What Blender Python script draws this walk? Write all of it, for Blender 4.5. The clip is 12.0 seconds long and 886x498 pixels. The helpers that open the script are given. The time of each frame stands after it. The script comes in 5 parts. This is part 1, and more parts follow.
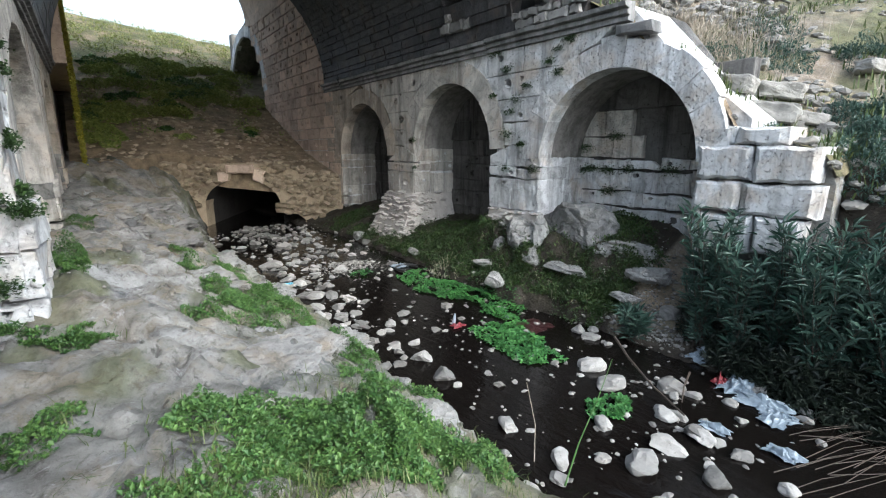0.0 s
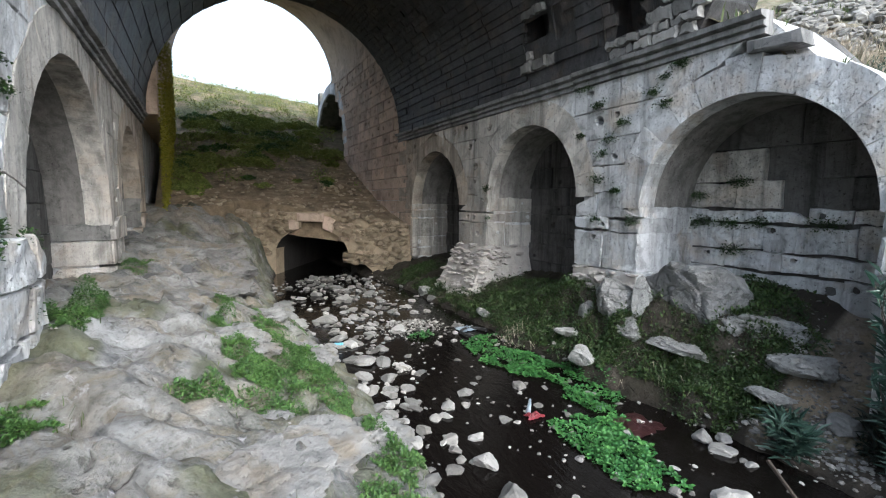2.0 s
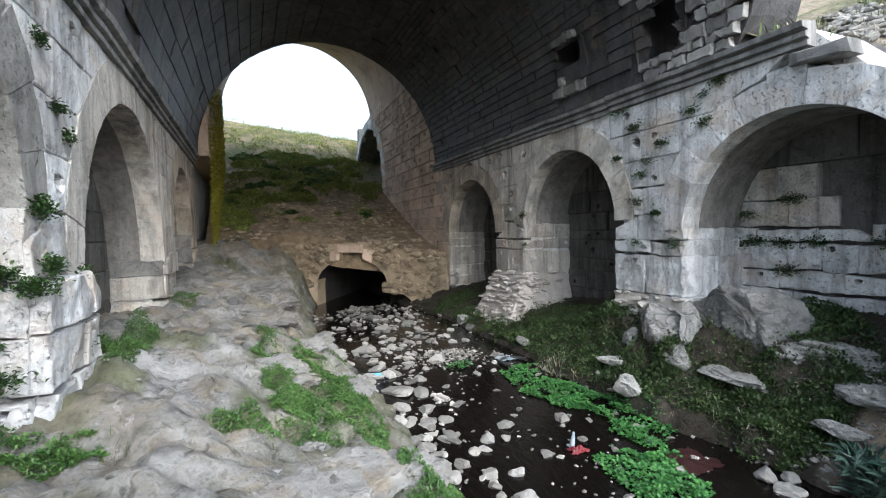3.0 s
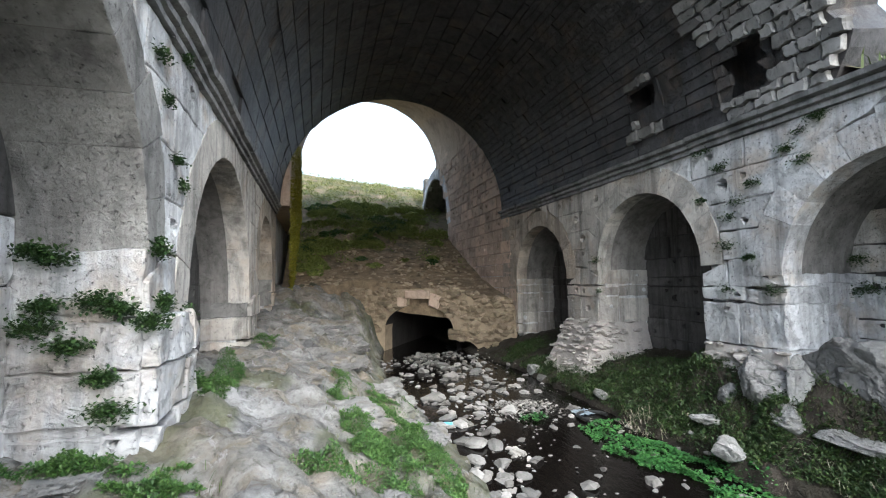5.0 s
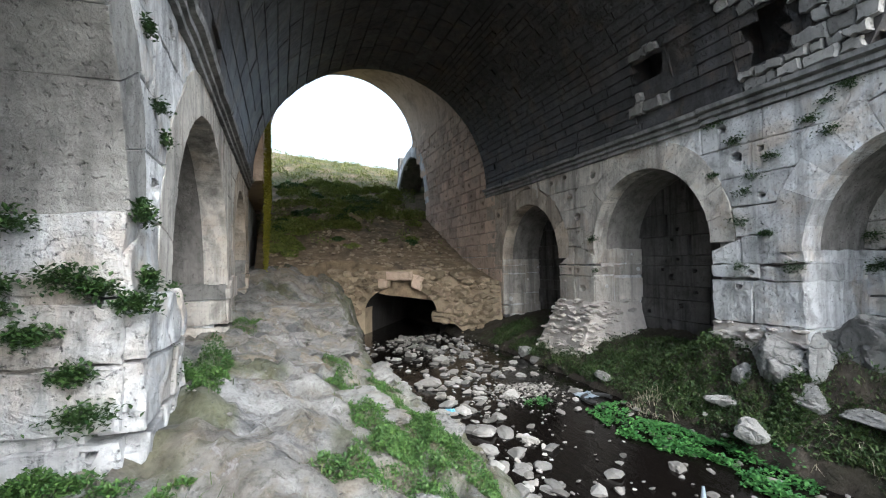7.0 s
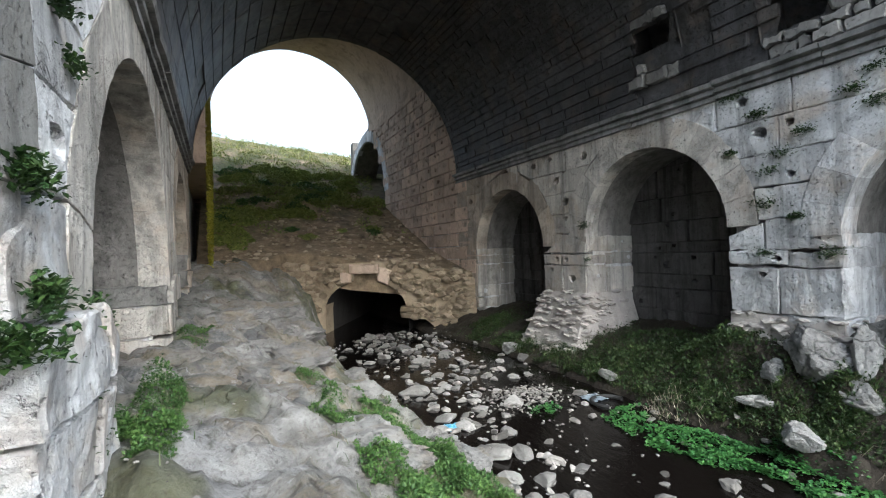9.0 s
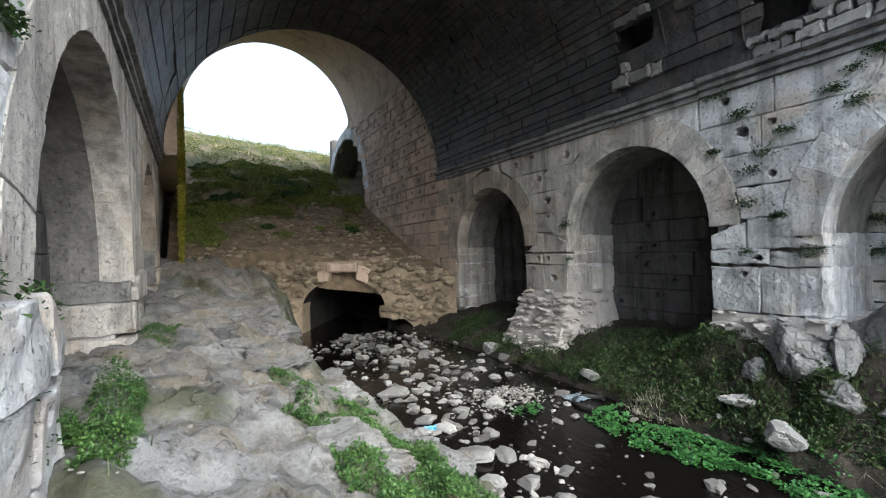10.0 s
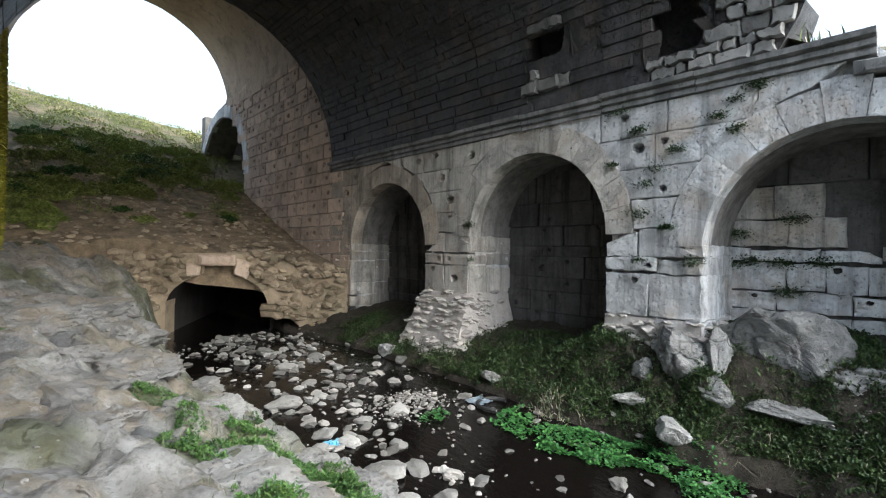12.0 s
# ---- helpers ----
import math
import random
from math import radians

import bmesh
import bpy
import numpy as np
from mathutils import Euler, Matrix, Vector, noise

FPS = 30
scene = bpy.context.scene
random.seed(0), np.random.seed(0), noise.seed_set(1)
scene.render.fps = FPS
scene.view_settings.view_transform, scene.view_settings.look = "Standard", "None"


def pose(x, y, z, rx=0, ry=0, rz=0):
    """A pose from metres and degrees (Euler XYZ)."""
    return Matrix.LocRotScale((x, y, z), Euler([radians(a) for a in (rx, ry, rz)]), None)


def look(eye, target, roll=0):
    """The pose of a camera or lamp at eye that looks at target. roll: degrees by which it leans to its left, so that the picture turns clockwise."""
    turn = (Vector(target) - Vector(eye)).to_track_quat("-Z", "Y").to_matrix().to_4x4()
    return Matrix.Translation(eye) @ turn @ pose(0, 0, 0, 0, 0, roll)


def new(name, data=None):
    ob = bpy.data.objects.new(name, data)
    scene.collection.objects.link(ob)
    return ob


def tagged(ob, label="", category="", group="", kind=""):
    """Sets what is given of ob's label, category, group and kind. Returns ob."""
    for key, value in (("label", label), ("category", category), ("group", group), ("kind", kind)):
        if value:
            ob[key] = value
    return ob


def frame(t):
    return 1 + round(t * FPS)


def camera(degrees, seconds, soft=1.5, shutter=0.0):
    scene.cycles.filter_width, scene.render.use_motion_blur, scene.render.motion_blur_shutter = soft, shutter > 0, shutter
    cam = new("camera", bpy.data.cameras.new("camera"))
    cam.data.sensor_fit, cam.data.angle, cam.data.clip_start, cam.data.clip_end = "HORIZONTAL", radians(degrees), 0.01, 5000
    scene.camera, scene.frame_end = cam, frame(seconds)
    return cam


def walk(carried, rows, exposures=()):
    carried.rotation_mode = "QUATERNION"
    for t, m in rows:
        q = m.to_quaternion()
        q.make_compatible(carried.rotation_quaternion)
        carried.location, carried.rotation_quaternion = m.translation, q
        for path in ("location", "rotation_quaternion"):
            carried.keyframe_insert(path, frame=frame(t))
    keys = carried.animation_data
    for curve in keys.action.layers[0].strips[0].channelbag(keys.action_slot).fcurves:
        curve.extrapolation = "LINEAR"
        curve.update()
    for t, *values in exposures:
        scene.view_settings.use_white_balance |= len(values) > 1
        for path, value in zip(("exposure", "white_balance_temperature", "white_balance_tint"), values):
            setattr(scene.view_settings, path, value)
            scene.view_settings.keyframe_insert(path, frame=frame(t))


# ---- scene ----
cam = camera(87.6, 12.0, 1.15)
PATH = [
    (0, (-2.807, 1.579, 2.908), (-1.633, 3.142, 2.484), -0.2),
    (0.5, (-2.535, 1.941, 2.833), (-1.425, 3.559, 2.448), 0.9),
    (1, (-2.257, 2.286, 2.799), (-1.196, 3.95, 2.475), 1.6),
    (1.5, (-2.096, 2.551, 2.733), (-1.099, 4.265, 2.477), 1.2),
    (2, (-1.975, 2.694, 2.749), (-1.053, 4.458, 2.554), 0.5),
    (2.5, (-1.906, 2.692, 2.751), (-1.058, 4.498, 2.613), -0.4),
    (3, (-1.904, 2.685, 2.74), (-1.133, 4.529, 2.669), -1.2),
    (3.5, (-1.91, 2.684, 2.714), (-1.234, 4.566, 2.73), -2.0),
    (5.5, (-2.124, 2.885, 2.687), (-1.609, 4.812, 2.832), -0.6),
    (6, (-2.149, 3.015, 2.683), (-1.617, 4.939, 2.802), -0.7),
    (6.5, (-2.291, 3.232, 2.646), (-1.71, 5.143, 2.746), -0.9),
    (7, (-2.478, 3.54, 2.62), (-1.814, 5.425, 2.685), -1.0),
    (9, (-2.724, 4.891, 2.659), (-1.849, 6.69, 2.675), -2.0),
    (9.5, (-2.711, 4.98, 2.601), (-1.807, 6.764, 2.619), -1.9),
    (10, (-2.671, 5.086, 2.594), (-1.716, 6.843, 2.612), -1.5),
    (10.5, (-2.649, 5.2, 2.656), (-1.583, 6.892, 2.649), -0.3),
    (11, (-2.721, 5.359, 2.641), (-1.53, 6.966, 2.619), 0.6),
    (11.5, (-2.77, 5.504, 2.632), (-1.467, 7.021, 2.621), 0.7),
    (12, (-2.777, 5.698, 2.609), (-1.406, 7.154, 2.612), 0.8),
]
walk(cam, [(t, look(eye, target, roll)) for t, eye, target, roll in PATH], [(0.0, 1.82, 5820, 6), (2.5, 1.87, 5820, 7), (5.5, 1.96, 5830, 7), (9.5, 1.87, 5850, 6), (12.0, 1.98, 5900, 6)])

# ---- world and light ----
SUN_EL, SUN_AZ = 38.0, 175.0
world = bpy.data.worlds.new("sky")
scene.world = world
world.use_nodes = True
wn, wl = world.node_tree.nodes, world.node_tree.links
wn.clear()
sky = wn.new("ShaderNodeTexSky")
sky.sky_type, sky.sun_disc = "NISHITA", False
sky.sun_elevation, sky.sun_rotation = radians(SUN_EL), radians(SUN_AZ)
sky.air_density, sky.dust_density = 1.2, 4.0
pale = wn.new("ShaderNodeHueSaturation")
pale.inputs["Saturation"].default_value = 0.55
bg = wn.new("ShaderNodeBackground")
bg.inputs["Strength"].default_value = 0.15
wo = wn.new("ShaderNodeOutputWorld")
wl.new(sky.outputs[0], pale.inputs["Color"])
wl.new(pale.outputs[0], bg.inputs["Color"])
wl.new(bg.outputs[0], wo.inputs["Surface"])
sun = new("sun", bpy.data.lights.new("sun", "SUN"))
sun.data.energy, sun.data.angle, sun.data.color = 0.4, radians(50), (1.0, 0.98, 0.95)
az, el = radians(SUN_AZ), radians(SUN_EL)
toward = Vector((math.sin(az) * math.cos(el), math.cos(az) * math.cos(el), math.sin(el)))
sun.matrix_world = look(tuple(toward * 30), (0, 0, 0))

# ---- materials ----


def nodes_of(name):
    m = bpy.data.materials.new(name)
    m.use_nodes = True
    nt = m.node_tree
    return m, nt, nt.nodes["Principled BSDF"]


def tex_noise(nt, vec, scale, detail=6.0, rough=0.6, dist=0.0):
    n = nt.nodes.new("ShaderNodeTexNoise")
    n.inputs["Scale"].default_value, n.inputs["Detail"].default_value = scale, detail
    n.inputs["Roughness"].default_value, n.inputs["Distortion"].default_value = rough, dist
    nt.links.new(vec, n.inputs["Vector"])
    return n.outputs["Fac"]


def ramp(nt, fac, stops):
    r = nt.nodes.new("ShaderNodeValToRGB")
    els = r.color_ramp.elements
    while len(els) < len(stops):
        els.new(0.5)
    for e, (p, c) in zip(els, stops):
        e.position = p
        e.color = (*c, 1) if isinstance(c, tuple) else (c, c, c, 1)
    nt.links.new(fac, r.inputs["Fac"])
    return r.outputs["Color"]


def mix(nt, fac, a, b, mode="MIX"):
    m = nt.nodes.new("ShaderNodeMix")
    m.data_type, m.blend_type = "RGBA", mode
    for sock, v in ((m.inputs[0], fac), (m.inputs[6], a), (m.inputs[7], b)):
        if isinstance(v, (int, float)):
            sock.default_value = v
        elif isinstance(v, tuple):
            sock.default_value = (*v, 1)
        else:
            nt.links.new(v, sock)
    return m.outputs[2]


def position(nt, squash=(1, 1, 1)):
    g = nt.nodes.new("ShaderNodeNewGeometry")
    mp = nt.nodes.new("ShaderNodeMapping")
    mp.inputs["Scale"].default_value = squash
    nt.links.new(g.outputs["Position"], mp.inputs["Vector"])
    return mp.outputs["Vector"]


def bump(nt, bsdf, height, strength, distance):
    b = nt.nodes.new("ShaderNodeBump")
    b.inputs["Strength"].default_value, b.inputs["Distance"].default_value = strength, distance
    nt.links.new(height, b.inputs["Height"])
    nt.links.new(b.outputs["Normal"], bsdf.inputs["Normal"])


def math_node(nt, op, a, b):
    m = nt.nodes.new("ShaderNodeMath")
    m.operation = op
    for sock, v in zip(m.inputs, (a, b)):
        if isinstance(v, (int, float)):
            sock.default_value = v
        else:
            nt.links.new(v, sock)
    return m.outputs[0]


def attribute(nt, name):
    a = nt.nodes.new("ShaderNodeAttribute")
    a.attribute_name = name
    return a.outputs["Fac"]


def stone(name, light, mid, dark, grain=9.0, streak=0.5, relief=0.025, rough=0.9, warm=None, lichen=None, vary=0.35, cracks=0.0, islands=False):
    """Weathered stone: patches, grain, run-off streaks, pits, a tint of its own for each piece."""
    m, nt, bsdf = nodes_of(name)
    p = position(nt)
    patch = tex_noise(nt, p, 0.9, 5, 0.62, 0.6)
    fine = tex_noise(nt, p, grain, 8, 0.7)
    col = ramp(nt, patch, [(0.28, dark), (0.46, mid), (0.68, light)])
    col = mix(nt, 0.55, col, ramp(nt, fine, [(0.3, mid), (0.62, light)]))
    if warm:
        col = mix(nt, ramp(nt, tex_noise(nt, p, 1.7, 4, 0.6, 0.4), [(0.5, 0.0), (0.66, 0.75)]), col, warm)
    run = tex_noise(nt, position(nt, (2.6, 2.6, 0.22)), 1.6, 5, 0.65, 0.2)
    col = mix(nt, ramp(nt, run, [(0.46, 0.0), (0.64, streak)]), col, dark)
    blot = tex_noise(nt, p, 2.1, 8, 0.72, 0.8)
    col = mix(nt, ramp(nt, blot, [(0.52, 0.0), (0.64, 0.45)]), col, dark)
    if lichen:
        col = mix(nt, ramp(nt, tex_noise(nt, p, 2.3, 6, 0.7), [(0.55, 0.0), (0.7, 0.7)]), col, lichen)
    pit = tex_noise(nt, p, 26.0, 4, 0.6)
    col = mix(nt, ramp(nt, pit, [(0.27, 0.8), (0.37, 0.0)]), col, dark)
    split = None
    if cracks:
        warp = nt.nodes.new("ShaderNodeVectorMath")
        warp.operation = "ADD"
        nt.links.new(p, warp.inputs[0])
        wob = nt.nodes.new("ShaderNodeTexNoise")
        wob.inputs["Scale"].default_value = 2.2
        nt.links.new(p, wob.inputs["Vector"])
        nt.links.new(wob.outputs["Color"], warp.inputs[1])
        vor = nt.nodes.new("ShaderNodeTexVoronoi")
        vor.feature = "DISTANCE_TO_EDGE"
        vor.inputs["Scale"].default_value = cracks
        nt.links.new(warp.outputs[0], vor.inputs["Vector"])
        split = ramp(nt, vor.outputs["Distance"], [(0.0, 0.45), (0.022, 1.0)])
        col = mix(nt, split, dark, col)
    info = nt.nodes.new("ShaderNodeObjectInfo")
    geo = nt.nodes.new("ShaderNodeNewGeometry")
    tone = math_node(nt, "MULTIPLY_ADD", geo.outputs["Random Per Island"] if islands else info.outputs["Random"], vary)
    nt.nodes[-1].inputs[2].default_value = 1.0 - vary * 0.6
    hsv = nt.nodes.new("ShaderNodeHueSaturation")
    nt.links.new(col, hsv.inputs["Color"])
    nt.links.new(tone, hsv.inputs["Value"])
    nt.links.new(hsv.outputs[0], bsdf.inputs["Base Color"])
    bsdf.inputs["Roughness"].default_value = rough
    bsdf.inputs["Specular IOR Level"].default_value = 0.25
    h = math_node(nt, "ADD", math_node(nt, "MULTIPLY", fine, 0.8), math_node(nt, "MULTIPLY", ramp(nt, pit, [(0.25, 0.0), (0.42, 0.5)]), 1.0))
    h = math_node(nt, "ADD", h, math_node(nt, "MULTIPLY", patch, 0.8))
    if split:
        h = math_node(nt, "ADD", h, math_node(nt, "MULTIPLY", split, 0.5))
    bump(nt, bsdf, h, 1.0, relief)
    return m


def leaf(name, a, b, gloss=0.5):
    m, nt, bsdf = nodes_of(name)
    g = nt.nodes.new("ShaderNodeNewGeometry")
    col = ramp(nt, g.outputs["Random Per Island"], [(0.0, a), (1.0, b)])
    col = mix(nt, ramp(nt, tex_noise(nt, position(nt), 2.5, 3), [(0.35, 0.0), (0.7, 0.6)]), col, tuple(c * 0.6 for c in a))
    nt.links.new(col, bsdf.inputs["Base Color"])
    bsdf.inputs["Roughness"].default_value = gloss
    bsdf.inputs["Specular IOR Level"].default_value = 0.3
    bsdf.inputs["Subsurface Weight"].default_value = 0.0
    return m


def plain(name, a, b, scale=12.0, rough=0.7, relief=0.004):
    m, nt, bsdf = nodes_of(name)
    n = tex_noise(nt, position(nt), scale, 6, 0.65)
    nt.links.new(ramp(nt, n, [(0.3, a), (0.7, b)]), bsdf.inputs["Base Color"])
    bsdf.inputs["Roughness"].default_value = rough
    bump(nt, bsdf, n, 0.7, relief)
    return m


LIMESTONE = stone("weathered_limestone", (0.83, 0.83, 0.83), (0.63, 0.63, 0.632), (0.13, 0.128, 0.126), warm=(0.56, 0.48, 0.40), streak=0.5, relief=0.06)
# dark stone colour that carries the shade inside the niches
NICHE = stone("shade_toned_niche_stone", (0.156, 0.150, 0.144), (0.084, 0.080, 0.076), (0.02, 0.019, 0.018), streak=0.7)
# core stone whose colour is darkened for the shade it lies in
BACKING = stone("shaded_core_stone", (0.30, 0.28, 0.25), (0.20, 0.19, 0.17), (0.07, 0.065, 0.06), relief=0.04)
BROWNSTONE = stone("brown_stone", (0.74, 0.58, 0.46), (0.58, 0.45, 0.35), (0.16, 0.12, 0.09), streak=0.08, relief=0.035, vary=0.35)
WARMSTONE = stone("warm_limestone", (0.62, 0.54, 0.45), (0.43, 0.37, 0.305), (0.11, 0.095, 0.08), streak=0.5, relief=0.06, warm=(0.50, 0.40, 0.30))
MIDSTONE = stone("buff_limestone", (0.70, 0.66, 0.60), (0.48, 0.45, 0.41), (0.10, 0.095, 0.088), streak=0.55, relief=0.06, warm=(0.50, 0.42, 0.34))
# the next two stones hold the shade under and inside arches in their colour
SHADE_TONED = stone("shade_toned_limestone", (0.36, 0.35, 0.33), (0.22, 0.213, 0.20), (0.06, 0.057, 0.054), streak=0.5, relief=0.05)
SOFFIT = stone("shade_toned_soffit_stone", (0.32, 0.30, 0.28), (0.20, 0.19, 0.175), (0.055, 0.05, 0.046), streak=0.5, relief=0.04)
VAULT_RUBBLE = stone("vault_rubble", (0.33, 0.32, 0.305), (0.21, 0.205, 0.195), (0.06, 0.058, 0.055), streak=0.3, vary=0.8, relief=0.035, islands=True)
DARK_VAULT = stone("dark_vault_stone", (0.115, 0.113, 0.115), (0.05, 0.049, 0.051), (0.013, 0.013, 0.014), streak=0.5, relief=0.06, rough=0.55, vary=0.35, islands=True, warm=(0.13, 0.105, 0.085))
# the shade inside the culvert is put into this near-black colour
CULVERT_SHADE = stone("culvert_shade", (0.05, 0.046, 0.042), (0.025, 0.023, 0.021), (0.008, 0.008, 0.007), streak=0.3)
RUBBLE = stone("rubble_stone", (0.29, 0.28, 0.255), (0.19, 0.182, 0.165), (0.09, 0.085, 0.08), streak=0.3, vary=0.7, islands=True)
PALE_RUBBLE = stone("pale_rubble", (0.58, 0.54, 0.50), (0.42, 0.39, 0.36), (0.2, 0.18, 0.16), streak=0.3, vary=0.4)
TAN_RUBBLE = stone("tan_rubble", (0.42, 0.34, 0.24), (0.30, 0.24, 0.17), (0.12, 0.09, 0.06), streak=0.2, vary=0.5)
BOULDER = stone("grey_boulder_stone", (0.34, 0.335, 0.322), (0.225, 0.22, 0.212), (0.08, 0.078, 0.073), streak=0.2, relief=0.06, lichen=(0.29, 0.28, 0.25), cracks=0.6)
OUTCROP = stone("bedrock", (0.30, 0.295, 0.285), (0.185, 0.18, 0.172), (0.07, 0.067, 0.064), streak=0.15, relief=0.06, warm=(0.21, 0.175, 0.13), vary=0.3)
PEBBLE = stone("river_stone", (0.30, 0.29, 0.275), (0.185, 0.18, 0.168), (0.09, 0.083, 0.075), grain=20, streak=0.0, relief=0.012, vary=0.85)
GRAVEL = stone("gravel_stone", (0.28, 0.265, 0.245), (0.16, 0.152, 0.14), (0.07, 0.063, 0.055), grain=20, streak=0.0, relief=0.008, vary=1.0, islands=True)


def ground_material():
    """Rock, soil, turf and wet mud, mixed by where each lies on the ground."""
    m, nt, bsdf = nodes_of("ground")
    p = position(nt)
    patch, mid, fine = tex_noise(nt, p, 0.7, 5, 0.6, 0.5), tex_noise(nt, p, 3.0, 6, 0.65), tex_noise(nt, p, 22.0, 8, 0.72)
    rock = ramp(nt, patch, [(0.3, (0.12, 0.118, 0.108)), (0.5, (0.215, 0.207, 0.188)), (0.68, (0.36, 0.36, 0.365))])
    rock = mix(nt, 0.5, rock, ramp(nt, mid, [(0.32, (0.07, 0.068, 0.062)), (0.65, (0.38, 0.376, 0.365))]))
    rock = mix(nt, ramp(nt, tex_noise(nt, p, 1.3, 5, 0.7, 1.2), [(0.5, 0.0), (0.62, 0.7)]), rock, (0.20, 0.168, 0.12))
    rock = mix(nt, ramp(nt, tex_noise(nt, position(nt, (1, 2.2, 1)), 1.8, 6, 0.7, 1.5), [(0.60, 0.0), (0.66, 0.6)]), rock, (0.46, 0.46, 0.48))
    rock = mix(nt, ramp(nt, tex_noise(nt, p, 1.1, 6, 0.68, 0.9), [(0.54, 0.0), (0.63, 0.75)]), rock, (0.085, 0.088, 0.098))
    rock = mix(nt, ramp(nt, tex_noise(nt, p, 6.5, 5, 0.7, 0.5), [(0.56, 0.0), (0.66, 0.65)]), rock, (0.075, 0.068, 0.055))
    warp = nt.nodes.new("ShaderNodeVectorMath")
    warp.operation = "ADD"
    wob = nt.nodes.new("ShaderNodeTexNoise")
    wob.inputs["Scale"].default_value = 1.6
    wob.inputs["Detail"].default_value = 5
    nt.links.new(p, wob.inputs["Vector"])
    nt.links.new(p, warp.inputs[0])
    nt.links.new(wob.outputs["Color"], warp.inputs[1])
    vor = nt.nodes.new("ShaderNodeTexVoronoi")
    vor.feature = "DISTANCE_TO_EDGE"
    vor.inputs["Scale"].default_value = 0.85
    nt.links.new(warp.outputs[0], vor.inputs["Vector"])
    split = ramp(nt, math_node(nt, "ADD", vor.outputs["Distance"], ramp(nt, mid, [(0.45, 0.0), (0.62, 0.08)])), [(0.0, 0.35), (0.02, 1.0)])
    rock = mix(nt, split, (0.055, 0.05, 0.042), rock)
    soil = ramp(nt, mid, [(0.3, (0.12, 0.09, 0.058)), (0.7, (0.36, 0.275, 0.18))])
    turf = ramp(nt, mid, [(0.3, (0.035, 0.045, 0.018)), (0.7, (0.12, 0.125, 0.05))])
    mud = ramp(nt, mid, [(0.3, (0.012, 0.010, 0.008)), (0.7, (0.042, 0.034, 0.027))])
    col = mix(nt, attribute(nt, "soil"), rock, soil)
    col = mix(nt, attribute(nt, "turf"), col, turf)
    col = mix(nt, attribute(nt, "mud"), col, mud)
    col = mix(nt, ramp(nt, fine, [(0.3, 0.55), (0.5, 0.0)]), col, (0.06, 0.055, 0.045))
    nt.links.new(col, bsdf.inputs["Base Color"])
    bsdf.inputs["Roughness"].default_value = 0.9
    bsdf.inputs["Specular IOR Level"].default_value = 0.25
    h = math_node(nt, "ADD", math_node(nt, "MULTIPLY", fine, 0.6), math_node(nt, "MULTIPLY", mid, 1.2))
    h = math_node(nt, "ADD", h, math_node(nt, "MULTIPLY", split, 0.5))
    bump(nt, bsdf, h, 1.0, 0.06)
    return m


GROUND = ground_material()


def water_material():
    m, nt, bsdf = nodes_of("dark_stream_water")
    bsdf.inputs["Base Color"].default_value = (0.005, 0.004, 0.0035, 1)
    bsdf.inputs["Roughness"].default_value = 0.06
    bsdf.inputs["IOR"].default_value = 1.33
    n = tex_noise(nt, position(nt, (2.2, 0.8, 1)), 5.0, 4, 0.6, 0.6)
    bump(nt, bsdf, n, 0.35, 0.02)
    return m


WATER = water_material()
LEAF_CRESS = leaf("cress_leaf", (0.026, 0.105, 0.027), (0.075, 0.20, 0.045))
LEAF_HERB = leaf("herb_leaf", (0.028, 0.078, 0.018), (0.105, 0.185, 0.045))
LEAF_SLOPE = leaf("slope_leaf", (0.13, 0.19, 0.04), (0.38, 0.40, 0.12), 0.7)
LEAF_DARK = leaf("wall_fern_leaf", (0.018, 0.048, 0.013), (0.065, 0.115, 0.03))
LEAF_BANK = leaf("bank_weed_leaf", (0.019, 0.045, 0.012), (0.078, 0.115, 0.034))
LEAF_OLEANDER = leaf("oleander_leaf", (0.022, 0.055, 0.04), (0.115, 0.18, 0.14), 0.35)
LEAF_SHADE = leaf("shade_undergrowth_leaf", (0.010, 0.016, 0.010), (0.035, 0.046, 0.032))
LEAF_MOSS = leaf("yellow_moss", (0.28, 0.28, 0.03), (0.5, 0.44, 0.06), 0.8)
GRASS = leaf("grass_blade", (0.035, 0.065, 0.016), (0.13, 0.15, 0.05))
GRASS_BANK = leaf("bank_grass", (0.025, 0.04, 0.013), (0.12, 0.115, 0.05))
GRASS_DRY = leaf("dry_grass", (0.30, 0.26, 0.20), (0.50, 0.44, 0.36), 0.8)
TWIG = plain("twig_bark", (0.024, 0.018, 0.013), (0.06, 0.044, 0.033))

# ---- helpers for building ----


def finish(name, bm, material, parent=None, smooth=False):
    me = bpy.data.meshes.new(name)
    bm.to_mesh(me)
    bm.free()
    me.materials.append(material)
    if smooth:
        me.polygons.foreach_set("use_smooth", [True] * len(me.polygons))
    ob = new(name, me)
    ob.parent = parent
    return ob


def part(name, bm, material, parent, label=""):
    ob = finish(name, bm, material, parent)
    return tagged(ob, label)


def mesh_object(name, verts, faces, material, parent=None, smooth=False):
    me = bpy.data.meshes.new(name)
    me.from_pydata(verts, [], faces)
    me.materials.append(material)
    me.update()
    if smooth:
        me.polygons.foreach_set("use_smooth", [True] * len(me.polygons))
    ob = new(name, me)
    ob.parent = parent
    return ob


